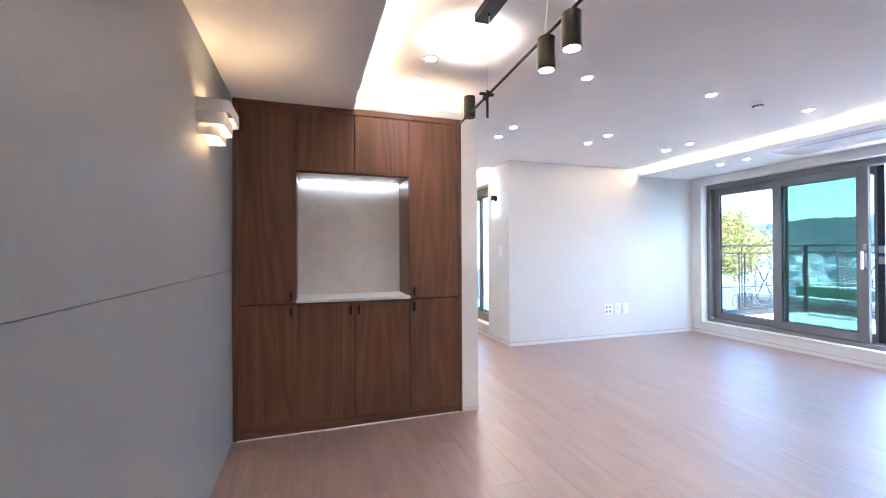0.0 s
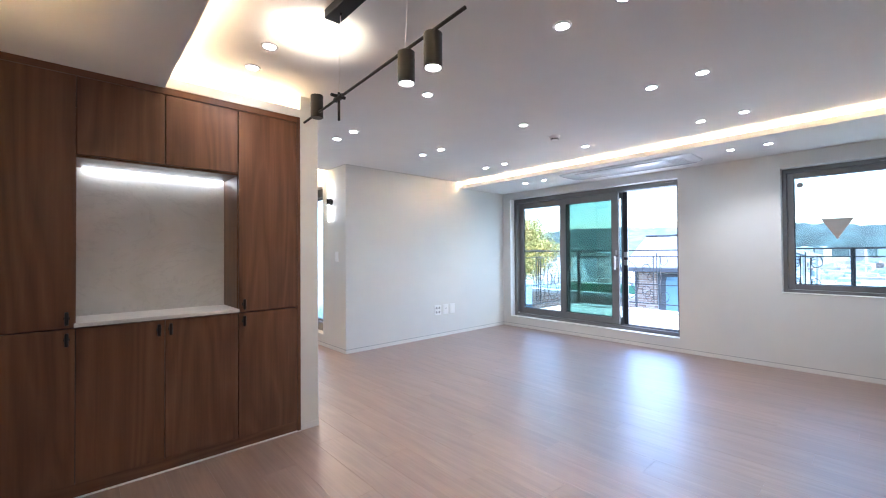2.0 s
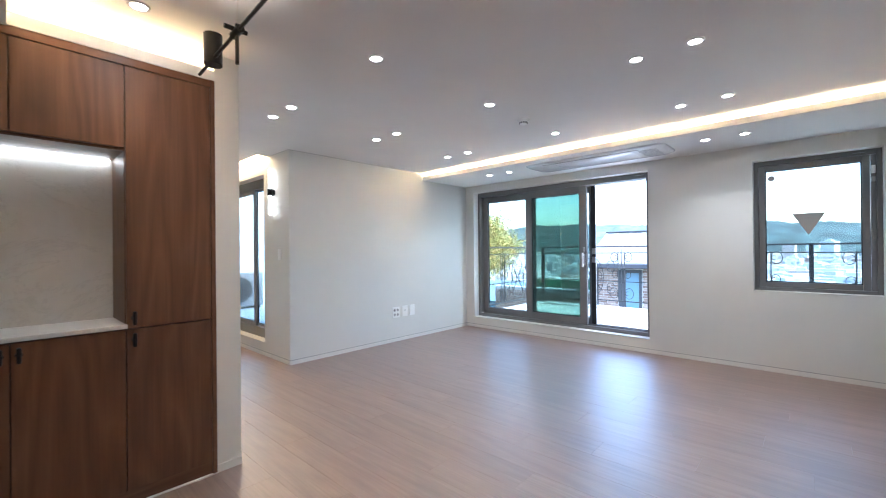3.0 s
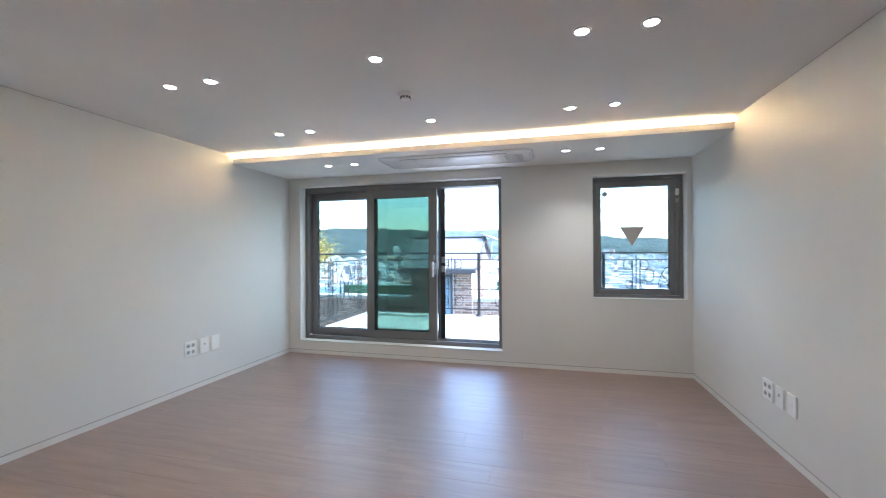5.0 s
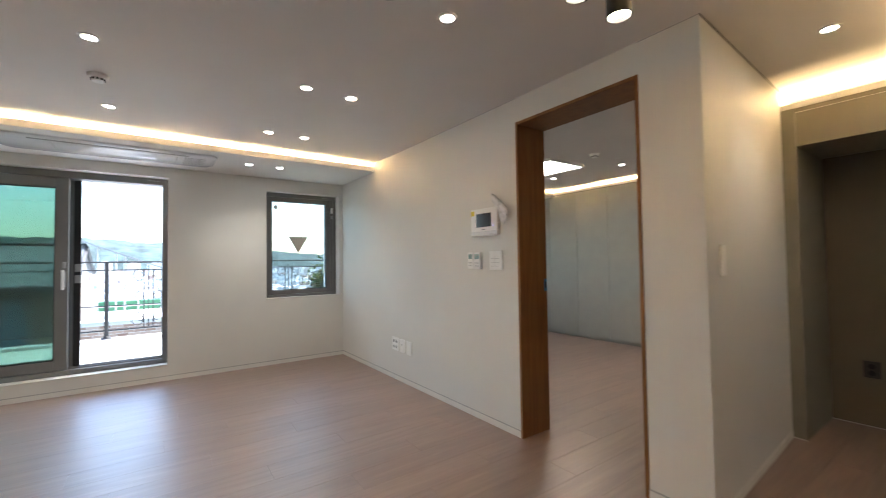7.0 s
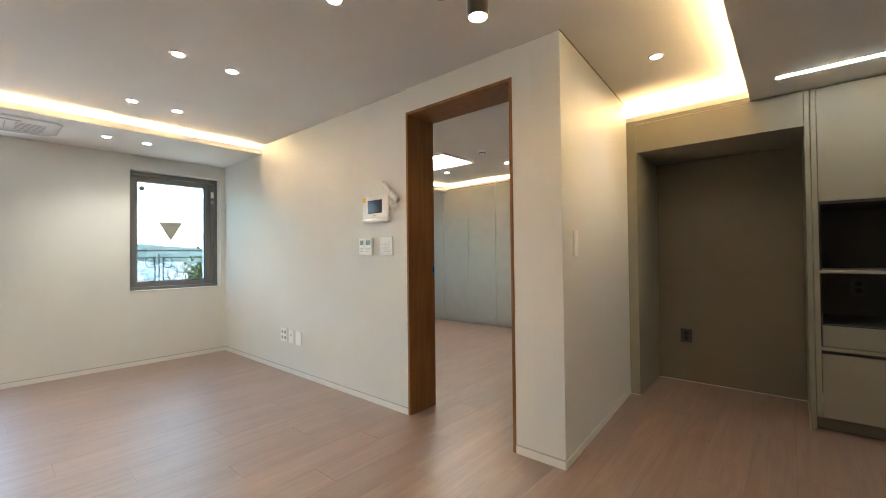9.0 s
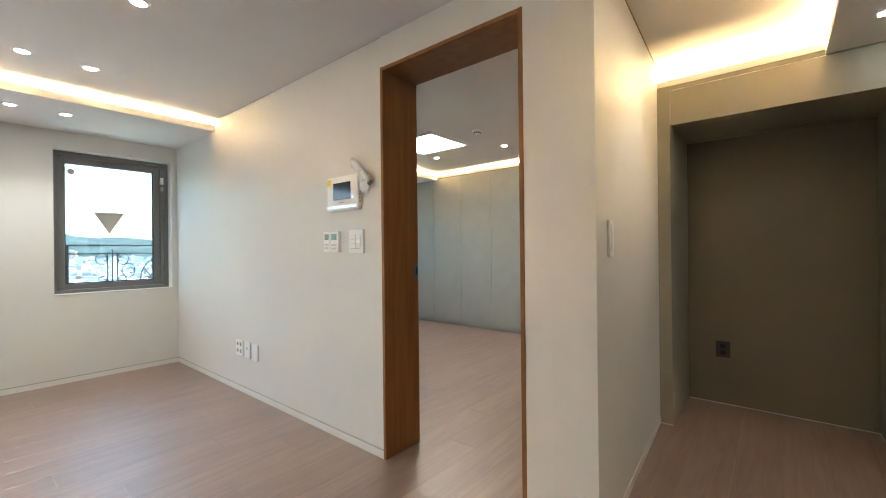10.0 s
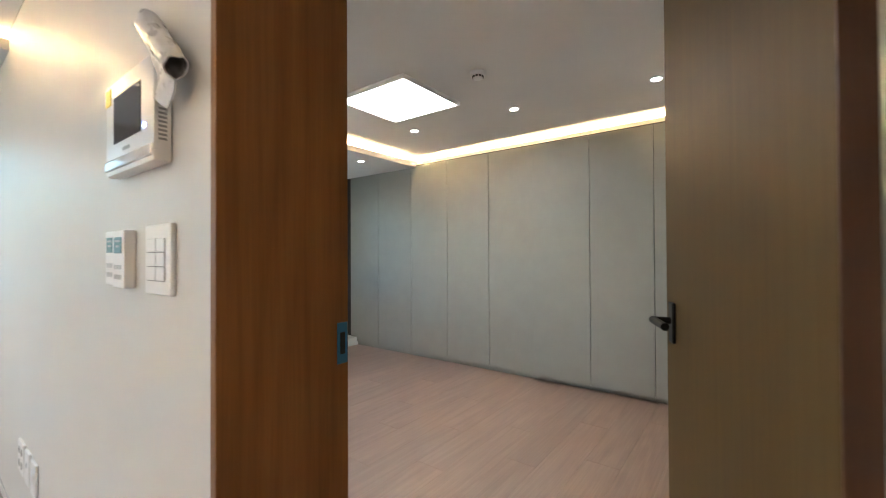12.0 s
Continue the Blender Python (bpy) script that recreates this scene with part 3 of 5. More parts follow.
sash(win3, HX + 0.012, 6.07, y1 - 0.03, z0 + 0.11, z1 - 0.10, 0.055, M_GLASS, d=0.026)

# bedroom window
y0, y1, z0, z1 = BW
win4 = tagged(thing("window_4", (6.5, (y0 + y1) / 2, z0), "plain grey bedroom window", "window"), kind="structure")
bm = bmesh.new()
bar_frame(bm, 6.48, 6.58, y0, y1, z0, z1, 0.06)
part("window_frame", bm, M_ALU, win4)
glass(win4, 6.53, y0 + 0.06, y1 - 0.06, z0 + 0.06, z1 - 0.06, M_GLASS)


# ---- bedroom door ----
door = tagged(thing("door_1", ((DX0 + DX1) / 2, YDB, 0), "open wooden bedroom door in a brown wood lining", "door"), kind="structure")
part("jamb", bx(DX1, YDB - 0.006, 0, DX1 + 0.02, YD + 0.004, DH + 0.02, bevel=0.002), M_JAMB, door, "brown wood lining")
part("jamb", bx(DX0 - 0.02, YDB - 0.006, 0, DX0, YD + 0.004, DH + 0.02, bevel=0.002), M_JAMB, door, "brown wood lining")
part("head", bx(DX0, YDB - 0.005, DH, DX1, YD + 0.003, DH + 0.02, bevel=0.002), M_JAMB, door, "brown wood lining")
st = part("strike_plate", bx(DX1 - 0.003, YDB - 0.002, 0.965, DX1, YDB + 0.024, 1.050, bevel=0.001), M_BLUE, door, "blue-filmed strike plate")
part("latch_hole", bx(DX1 - 0.0045, YDB + 0.006, 0.985, DX1 - 0.003, YDB + 0.018, 1.03), M_SEAL, st)
hinge, free = Vector((1.940, 0.005)), Vector((2.215, -0.655))
ang = math.degrees(math.atan2(free.y - hinge.y, free.x - hinge.x))
LW = (free - hinge).length
leaf = new("leaf", None)
bm = bmesh.new()
box(bm, 0, -0.04, 0.008, LW, 0.0, DH - 0.004, 0.002)
me = bpy.data.meshes.new("leaf")
bm.to_mesh(me)
bm.free()
me.materials.append(M_OAK)
bpy.data.objects.remove(leaf)
leaf = new("leaf", me)
leaf.parent = door
leaf.matrix_local = Matrix.Translation(-door.location) @ pose(hinge.x, hinge.y, 0, 0, 0, ang)
tagged(leaf, "pale brown wood-grain door leaf")


def leaf_part(name, bm, material, label=""):
    me = bpy.data.meshes.new(name)
    bmesh.ops.recalc_face_normals(bm, faces=bm.faces)
    bm.to_mesh(me)
    bm.free()
    me.materials.append(material)
    ob = new(name, me)
    ob.parent = leaf
    return tagged(ob, label)


for side in (1, -1):
    o = 0.0 if side > 0 else -0.04
    bm = bmesh.new()
    box(bm, LW - 0.085, min(o, o + side * 0.009), 0.945, LW - 0.045, max(o, o + side * 0.009), 1.055, 0.003)
    leaf_part("handle_plate", bm, M_BLACK)
    bm = bmesh.new()
    cyl(bm, (LW - 0.065, o, 1.005), (LW - 0.065, o + side * 0.055, 1.005), 0.010)
    cyl(bm, (LW - 0.055, o + side * 0.05, 1.005), (LW - 0.175, o + side * 0.05, 1.005), 0.010)
    leaf_part("lever", bm, M_BLACK, "dark metal lever handle")
bm = bmesh.new()
box(bm, -0.004, -0.040, 0.008, 0.0, 0.0, DH - 0.004, 0.001)
leaf_part("edge_band", bm, M_WALNUT, "dark brown edge band")
for zz in (0.25, 1.53):
    bm = bmesh.new()
    cyl(bm, (-0.006, 0.006, zz), (-0.006, 0.006, zz + 0.07), 0.009)
    box(bm, -0.075, -0.012, zz, -0.004, -0.008, zz + 0.07)
    leaf_part("hinge", bm, M_BLACK)


# ---- living room: built-in walnut unit ----
def knob_handle(parent, x, z, y=YC):
    """Small black hook handle on a cabinet front."""
    bm = bmesh.new()
    box(bm, x - 0.008, y - 0.032, z - 0.033, x + 0.008, y - 0.012, z + 0.033, 0.006)
    cyl(bm, (x, y - 0.014, z), (x, y, z), 0.007)
    cyl(bm, (x, y - 0.006, z), (x, y, z), 0.012)
    part("handle", bm, M_BLACK, parent, "black metal handle", True)


unit = thing("storage_cabinet", (0.9, YC + 0.3, 0), "tall walnut storage cabinet with a lit stone niche", "cabinet")
UD = YC + 0.60
part("side_panel", bx(0.134, YC, 0, 0.158, UD, 2.135, bevel=0.001), M_WALNUT, unit)
part("side_panel", bx(1.622, YC, 0, 1.643, UD, 2.135, bevel=0.001), M_WALNUT, unit)
part("top_panel", bx(0.158, YC + 0.001, 2.096, 1.622, UD, 2.134, bevel=0.001), M_WALNUT_X, unit)
part("plinth", bx(0.158, YC + 0.012, 0.004, 1.622, YC + 0.03, 0.068), M_WALNUT_X, unit)
part("back_board", bx(0.158, UD - 0.02, 0.07, 1.622, UD, 2.09), M_WALNUT, unit)
# Near-black board behind the doors, painted as the shade in their gaps.
part("carcass", one("c", None, (0.16, YC + 0.022, 0.072, 1.62, YC + 0.032, 0.836), (0.16, YC + 0.022, 0.850, 0.50, YC + 0.032, 2.094),
     (1.256, YC + 0.022, 0.850, 1.62, YC + 0.032, 2.094), (0.51, YC + 0.022, 1.712, 1.246, YC + 0.032, 2.094)), M_INSIDE_SHADE, unit)
FT = 0.020
doors = (("l", 0.161, 0.504, 0.072, 0.836, 0.474, 0.787), ("l", 0.508, 0.872, 0.072, 0.836, 0.845, 0.787), ("l", 0.876, 1.249, 0.072, 0.836, 0.899, 0.787),
         ("l", 1.253, 1.619, 0.072, 0.836, 1.281, 0.787), ("u", 0.161, 0.504, 0.842, 2.092, 0.474, 0.890), ("u", 1.253, 1.619, 0.842, 2.092, 1.281, 0.890),
         ("m", 0.508, 0.872, 1.702, 2.092, None, None), ("m", 0.876, 1.249, 1.702, 2.092, None, None))
for kind, a, b, c, d, hx, hz in doors:
    dr = part("door", bx(a, YC + 0.001, c, b, YC + FT, d, bevel=0.0012), M_WALNUT, unit)
    if hx:
        knob_handle(dr, hx, hz)
NB = YC + 0.33
part("niche_back", bx(0.506, NB, 0.862, 1.251, NB + 0.012, 1.70), M_SLAB, unit, "pale stone niche back")
part("niche_side", bx(0.494, YC + 0.022, 0.862, 0.507, NB, 1.70), M_WALNUT, unit)
part("niche_side", bx(1.250, YC + 0.022, 0.862, 1.262, NB, 1.70), M_WALNUT, unit)
part("niche_top", bx(0.494, YC + 0.022, 1.690, 1.262, NB, 1.701), M_WALNUT_X, unit)
part("niche_shelf", bx(0.500, YC - 0.008, 0.842, 1.256, NB, 0.862, bevel=0.002), M_SLAB, unit, "white stone shelf")
part("light_bar", bx(0.53, NB - 0.035, 1.680, 1.235, NB - 0.010, 1.689), M_NICHE_LED, unit, "glowing light bar")


# pale sealant lines where the unit meets the floor
structure("trim", [(0.134, YC - 0.004, 0.0, 1.645, YC + 0.012, 0.004)], M_TRIM, "thin pale sealant line at the foot of the unit", "trim")
structure("trim", [(0.603, YK - 0.625, 0.0, 1.592, YK - 0.621, 0.005), (0.600, YK - 0.621, 0.0, 0.606, YK + 0.003, 0.004), (1.589, YK, 0.0, 1.700, YK + 0.004, 0.004)], M_TRIM, "thin pale sealant line in the fridge niche", "trim")

# ---- lamps ----
def downlight(x, y, z, lit=True):
    """Small recessed round downlight: white ring and a glowing lens."""
    d = thing("downlight", (x, y, z), "small round white recessed ceiling downlight, lit", "downlight", "ceiling downlights")
    bm = bmesh.new()
    n, r0, r1 = 28, 0.028, 0.044
    rings = []
    for r, h in ((r1, 0.0), (r1 - 0.002, -0.004), (r0 + 0.004, -0.006), (r0, -0.001)):
        rings.append([bm.verts.new((x + r * math.cos(2 * math.pi * k / n), y + r * math.sin(2 * math.pi * k / n), z + h)) for k in range(n)])
    for a, b in zip(rings, rings[1:]):
        for k in range(n):
            bm.faces.new((a[k], a[(k + 1) % n], b[(k + 1) % n], b[k]))
    part("ring", bm, M_RING, d, "", True)
    bm = bmesh.new()
    cyl(bm, (x, y, z - 0.0025), (x, y, z - 0.0008), r0 + 0.001, n=28)
    part("lens", bm, M_BULB, d, "glowing lens")
    return d


def beam(x, y, z, watts=0.62, cone=100):
    """The light that a lit downlight throws downwards."""
    lamp = new("downlight_beam", bpy.data.lights.new("downlight_beam", "SPOT"))
    lamp.data.energy, lamp.data.color = watts, COOL
    lamp.data.spot_size, lamp.data.spot_blend, lamp.data.shadow_soft_size = radians(cone), 0.85, 0.022
    lamp.matrix_world = pose(x, y, z - 0.012)


first = downlight(2.29, 2.66, CEIL)
beam(2.29, 2.66, CEIL)
spots = [(2.33, 4.04), (2.33, 3.735), (2.24, 1.59), (2.24, 1.29), (1.255, 2.71), (1.265, 3.02), (1.27, -0.295)]
for gx in (3.33, 4.37):
    spots += [(gx, 2.63), (gx, 1.30), (gx, 1.595), (gx, 3.69), (gx, 3.99)]
for sx, sy in spots:
    copy_thing(first, pose(sx, sy, CEIL))
    beam(sx, sy, CEIL, 0.95 if sy < 0 else 0.62)
for sy in (1.295, 1.59, 3.73, 4.04):
    copy_thing(first, pose(5.26, sy, SOFF))
    beam(5.26, sy, SOFF, 1.7, 128)
for sx, sy in ((4.42, -2.09), (3.45, -2.14), (2.48, -2.21)):
    copy_thing(first, pose(sx, sy, 2.30))
    beam(sx, sy, 2.30)
copy_thing(first, pose(5.36, -2.29, 2.195))


def detector(x, y, z):
    d = thing("fire_detector", (x, y, z), "round white ceiling fire detector with dark slots", "detector")
    bm = bmesh.new()
    cyl(bm, (x, y, z - 0.018), (x, y, z), 0.046, 0.052, 32)
    part("base", bm, M_WHITE, d, "", True)
    bm = bmesh.new()
    cyl(bm, (x, y, z - 0.038), (x, y, z - 0.018), 0.028, 0.034, 32)
    hd = part("head", bm, M_WHITE, d, "", True)
    bm = bmesh.new()
    for k in range(10):
        a = 2 * math.pi * k / 10
        p = Vector((x + 0.0325 * math.cos(a), y + 0.0325 * math.sin(a), z - 0.027))
        m = Matrix.Translation(p) @ Matrix.Rotation(a, 4, "Z")
        bmesh.ops.create_cube(bm, size=1, matrix=m @ Matrix.Diagonal((0.004, 0.013, 0.010, 1)))
    part("slots", bm, M_SEAL, hd)
    return d


detector(3.82, 2.64, CEIL)
detector(3.34, -1.44, 2.30)

# hanging spot rail
RX, RZ = 1.315, 1.878
rail = thing("pendant_spot_rail", (RX, 1.87, RZ), "black hanging rail with three black cylinder spotlights, lit", "pendant lamp")
part("canopy", bx(1.325, 1.52, CEIL - 0.040, 1.398, 2.225, CEIL, bevel=0.003), M_BLACK, rail)
bm = bmesh.new()
cyl(bm, (1.31, 1.33, RZ), (1.348, 2.495, RZ - 0.027), 0.0056, n=14)
part("rail", bm, M_BLACK, rail, "", True)
for cy in (2.113, 1.62):
    fx = 1.31 + 0.035 * (cy - 1.33) / 1.085
    bm = bmesh.new()
    cyl(bm, (fx, cy, RZ), (1.362, cy + 0.03, CEIL - 0.03), 0.0012, n=8)
    part("cable", bm, M_OFFWHITE, rail, "thin pale cable")
    bm = bmesh.new()
    cyl(bm, (1.362, cy + 0.03, CEIL - 0.052), (1.362, cy + 0.03, CEIL - 0.039), 0.006, n=12)
    part("cable_grip", bm, M_BLACK, rail)
bm = bmesh.new()
cyl(bm, (1.336, 2.113, RZ - 0.115), (1.336, 2.113, RZ + 0.005), 0.0055, n=12)
cyl(bm, (1.300, 2.113, RZ - 0.012), (1.365, 2.113, RZ - 0.012), 0.007, n=12)
cyl(bm, (1.336, 2.085, RZ - 0.018), (1.336, 2.141, RZ - 0.019), 0.012, n=14)
part("cross_stem", bm, M_BLACK, rail, "", True)


def spot(x, y, z0, z1, up=False):
    bm = bmesh.new()
    n, r, ri = 32, 0.0285, 0.0255
    lip, deep = (z1, z1 - 0.012) if up else (z0, z0 + 0.012)
    far = z0 if up else z1
    loops = []
    for rr, zz in ((0.001, far), (r - 0.001, far), (r, far + (0.001 if up else -0.001)), (r, lip), (ri, lip), (ri, deep)):
        loops.append([bm.verts.new((x + rr * math.cos(2 * math.pi * k / n), y + rr * math.sin(2 * math.pi * k / n), zz)) for k in range(n)])
    for a, b in zip(loops, loops[1:]):
        for k in range(n):
            bm.faces.new((a[k], a[(k + 1) % n], b[(k + 1) % n], b[k]))
    s = part("spot", bm, M_BLACK, rail, "black cylinder spotlight", True)
    bm = bmesh.new()
    cyl(bm, (x, y, deep - 0.001), (x, y, deep + 0.001), ri, n=32)
    part("lens", bm, M_BULB_W, s, "glowing lens")


spot(1.320, 1.616, 1.757, 1.863)
spot(1.312, 1.471, 1.757, 1.863)
spot(1.345, 2.345, 1.836, 1.940, True)
up = new("spot_up_lamp", bpy.data.lights.new("spot_up_lamp", "SPOT"))
up.data.energy, up.data.color, up.data.spot_size, up.data.spot_blend, up.data.shadow_soft_size = 1.9, (1.0, 0.78, 0.52), radians(88), 1.0, 0.02
up.matrix_world = look((1.345, 2.352, 1.944), (1.385, 2.430, 2.272))


def u_strip(bm, y0, y1, depth, z0, z1, x=0.13, t=0.0025, r=0.035):
    """A band bent into a U in plan, standing off the wall."""
    pts = [(x, y0)]
    for cx, cy, a0 in ((x + depth - r, y0 + r, -90), (x + depth - r, y1 - r, 0)):
        pts += [(cx + r * math.cos(radians(a0 + k * 15)), cy + r * math.sin(radians(a0 + k * 15))) for k in range(7)]
    pts.append((x, y1))
    mid = Vector((x, (y0 + y1) / 2))
    inner = []
    for i, p in enumerate(pts):
        a, b = Vector(pts[max(i - 1, 0)]), Vector(pts[min(i + 1, len(pts) - 1)])
        d = (b - a).normalized()
        inner.append((p[0] - d.y * t, p[1] + d.x * t))
    rows = []
    for p, q in zip(pts, inner):
        rows.append([bm.verts.new((*p, z0)), bm.verts.new((*p, z1)), bm.verts.new((*q, z1)), bm.verts.new((*q, z0))])
    for a, b in zip(rows, rows[1:]):
        for k in range(4):
            bm.faces.new((a[k], a[(k + 1) % 4], b[(k + 1) % 4], b[k]))
    bm.faces.new(rows[0])
    bm.faces.new(rows[-1][::-1])


sc = thing("wall_sconce", (0.13, 2.552, 1.682), "white three-tier bent metal wall lamp, lit warm", "wall lamp")
for k, (a, b, dp, c, d) in enumerate(((2.415, 2.690, 0.130, 1.776, 1.830), (2.433, 2.672, 0.105, 1.728, 1.788), (2.451, 2.654, 0.080, 1.682, 1.740))):
    bm = bmesh.new()
    u_strip(bm, a, b, dp, c, d)
    part("band", bm, M_OFFWHITE, sc, "", True)
part("back_plate", bx(0.131, 2.490, 1.694, 0.137, 2.615, 1.818), M_OFFWHITE, sc)
bm = bmesh.new()
cyl(bm, (0.165, 2.500, 1.768), (0.165, 2.605, 1.768), 0.012, n=16)
part("bulb", bm, glow("sconce_glow", (1.0, 0.62, 0.26), 8.0), sc, "glowing bulb")

hs = thing("tube_wall_lamp", (XH, 5.30, 1.86), "slim white tube wall lamp with a black centre, lit", "wall lamp")
bm = bmesh.new()
cyl(bm, (XH, 5.30, 1.862), (XH - 0.028, 5.30, 1.862), 0.038, n=28)
part("mount", bm, M_BLACK, hs, "", True)
bm = bmesh.new()
cyl(bm, (XH - 0.045, 5.30, 1.826), (XH - 0.045, 5.30, 1.900), 0.024, n=24)
part("collar", bm, M_BLACK, hs, "", True)
for a, b in ((1.612, 1.826), (1.900, 2.118)):
    bm = bmesh.new()
    cyl(bm, (XH - 0.045, 5.30, a), (XH - 0.045, 5.30, b), 0.012, n=20)
    part("tube", bm, M_TUBE, hs, "glowing tube", True)
    bm = bmesh.new()
    e = a - 0.004 if a < 1.7 else b
    cyl(bm, (XH - 0.045, 5.30, e), (XH - 0.045, 5.30, e + 0.004), 0.017, n=20)
    part("end_cap", bm, M_BLACK, hs)

# linear kitchen lamp and bedroom panel
ll = thing("linear_ceiling_lamp", (-0.2, -0.707, LOW), "long thin white linear ceiling lamp, lit", "ceiling lamp")
part("diffuser", bx(-1.2, -0.720, LOW - 0.006, 0.726, -0.694, LOW - 0.001, bevel=0.001), M_LINEAR, ll, "glowing strip")
part("end_cap", bx(0.726, -0.721, LOW - 0.007, 0.730, -0.693, LOW), M_WHITE, ll)
pl = thing("ceiling_panel_lamp", (4.02, -1.46, 2.30), "flat square white ceiling panel lamp, lit", "ceiling lamp")
part("frame", one("f", None, (3.70, -1.765, 2.272, 4.345, -1.750, 2.30), (3.70, -1.175, 2.272, 4.345, -1.160, 2.30),
     (3.70, -1.750, 2.272, 3.715, -1.175, 2.30), (4.33, -1.750, 2.272, 4.345, -1.175, 2.30)), M_WHITE, pl)
part("diffuser", bx(3.715, -1.750, 2.276, 4.33, -1.175, 2.284), M_PANEL, pl, "glowing panel")

# ceiling air conditioner
ac = thing("ceiling_air_conditioner", (5.31, 2.65, SOFF), "long white glossy ceiling cassette air conditioner", "air conditioner")


def rounded_slab(bm, x0, y0, x1, y1, z0, z1, r, inset=0.02):
    loops = []
    for g, z in ((0, z1), (0.004, z1 - (z1 - z0) * 0.45), (inset, z0)):
        pts = []
        for cx, cy, a0 in ((x1 - g - r, y1 - g - r, 0), (x0 + g + r, y1 - g - r, 90), (x0 + g + r, y0 + g + r, 180), (x1 - g - r, y0 + g + r, 270)):
            pts += [(cx + r * math.cos(radians(a0 + k * 11.25)), cy + r * math.sin(radians(a0 + k * 11.25))) for k in range(9)]
        loops.append([bm.verts.new((*p, z)) for p in pts])
    n = len(loops[0])
    for a, b in zip(loops, loops[1:]):
        for k in range(n):
            bm.faces.new((a[k], a[(k + 1) % n], b[(k + 1) % n], b[k]))
    bm.faces.new(loops[-1])


M_GLOSSWHITE = plain("gloss_white_plastic", (0.80, 0.80, 0.81), 0.08, vary=0.02, scale=9, fine=14, relief=0.25, spec=0.8)
bm = bmesh.new()
rounded_slab(bm, 5.065, 1.885, 5.56, 3.405, SOFF - 0.026, SOFF, 0.09, 0.03)
part("cover", bm, M_GLOSSWHITE, ac, "", True)
bm = bmesh.new()
rounded_slab(bm, 5.13, 2.20, 5.50, 3.05, SOFF - 0.032, SOFF - 0.024, 0.05, 0.01)
part("front_panel", bm, M_GLOSSWHITE, ac, "", True)
part("air_flap", bx(5.095, 2.12, SOFF - 0.030, 5.118, 3.17, SOFF - 0.0245, bevel=0.002), M_PLASTIC_GREY, ac, "grey air outlet flap")
for k in range(7):
    part("slat", bx(5.17 + k * 0.045, 1.98, SOFF - 0.0285, 5.185 + k * 0.045, 2.15, SOFF - 0.024, bevel=0.001), M_PLASTIC_GREY, ac)

# ---- wall plates ----
def plate(name, label, category, at, turn, w, h, d=0.010, kind="blank", group="", mat=None):
    """A wall plate facing -y before the turn, centred at a place on the wall."""
    mat = mat or M_WHITE
    t = thing(name, (0, 0, 0), label, category, group)
    part("plate", bx(-w / 2, -d, -h / 2, w / 2, 0, h / 2, bevel=0.003), mat, t)
    dark = M_SEAL if mat is not M_WHITE else M_PLASTIC_GREY
    if kind == "quad":
        for px in (-1, 1):
            for pz in (-1, 1):
                bm = bmesh.new()
                cyl(bm, (px * w * 0.21, -d - 0.001, pz * h * 0.21), (px * w * 0.21, -d, pz * h * 0.21), h * 0.125, n=20)
                so = part("socket", bm, M_PLASTIC_GREY, t)
                bm = bmesh.new()
                for q in (-1, 1):
                    cyl(bm, (px * w * 0.21 + q * 0.006, -d - 0.0018, pz * h * 0.21), (px * w * 0.21 + q * 0.006, -d - 0.001, pz * h * 0.21), 0.0022, n=8)
                part("pin_holes", bm, M_SEAL, so)
    elif kind == "double":
        for pz in (-1, 1):
            bm = bmesh.new()
            cyl(bm, (0, -d - 0.001, pz * h * 0.2), (0, -d, pz * h * 0.2), h * 0.16, n=20)
            so = part("socket", bm, M_SEAL, t)
    elif kind == "jack":
        part("jack", bx(-0.008, -d - 0.001, 0.004, 0.008, -d, 0.020), M_PLASTIC_GREY, t)
    elif kind == "button":
        part("button", bx(-w * 0.2, -d - 0.0015, -h * 0.14, w * 0.2, -d, h * 0.14, bevel=0.001), mat, t)
    elif kind == "switch6":
        for px in (-1, 1):
            for k in range(3):
                part("rocker", bx(px * w * 0.165 - w * 0.155, -d - 0.003, (k - 1.5) * h * 0.2 + 0.001, px * w * 0.165 + w * 0.155, -d, (k - 0.5) * h * 0.2 - 0.001, bevel=0.001), M_WHITE, t)
                part("slit", bx(px * w * 0.165 - w * 0.15, -d - 0.0035, (k - 1.5) * h * 0.2 - 0.0008, px * w * 0.165 + w * 0.15, -d - 0.002, (k - 1.5) * h * 0.2 + 0.0008), M_PLASTIC_GREY, t)
    elif kind == "switch3":
        for k in range(3):
            part("rocker", bx(-w * 0.24, -d - 0.003, (k - 1.5) * h * 0.24 + 0.001, w * 0.24, -d, (k - 0.5) * h * 0.24 - 0.001, bevel=0.001), M_WHITE, t)
    elif kind == "remote":
        part("screen", bx(-w * 0.32, -d - 0.001, h * 0.10, w * 0.32, -d, h * 0.38), M_LCD, t, "grey-green display")
        for row, ww in ((0.31, 0.22), (0.22, 0.14)):
            part("digits", bx(-w * ww, -d - 0.0014, h * (row - 0.018), w * ww, -d - 0.001, h * (row + 0.018)), M_PLASTIC_GREY, t)
        for px in (-1, 0, 1):
            for k in range(2):
                part("button", bx(px * w * 0.22 - 0.006, -d - 0.0015, -h * (0.14 + 0.17 * k) - 0.005, px * w * 0.22 + 0.006, -d, -h * (0.14 + 0.17 * k) + 0.005, bevel=0.001), M_BUTTON, t)
    t.matrix_basis = pose(*at, 0, 0, turn)
    return t


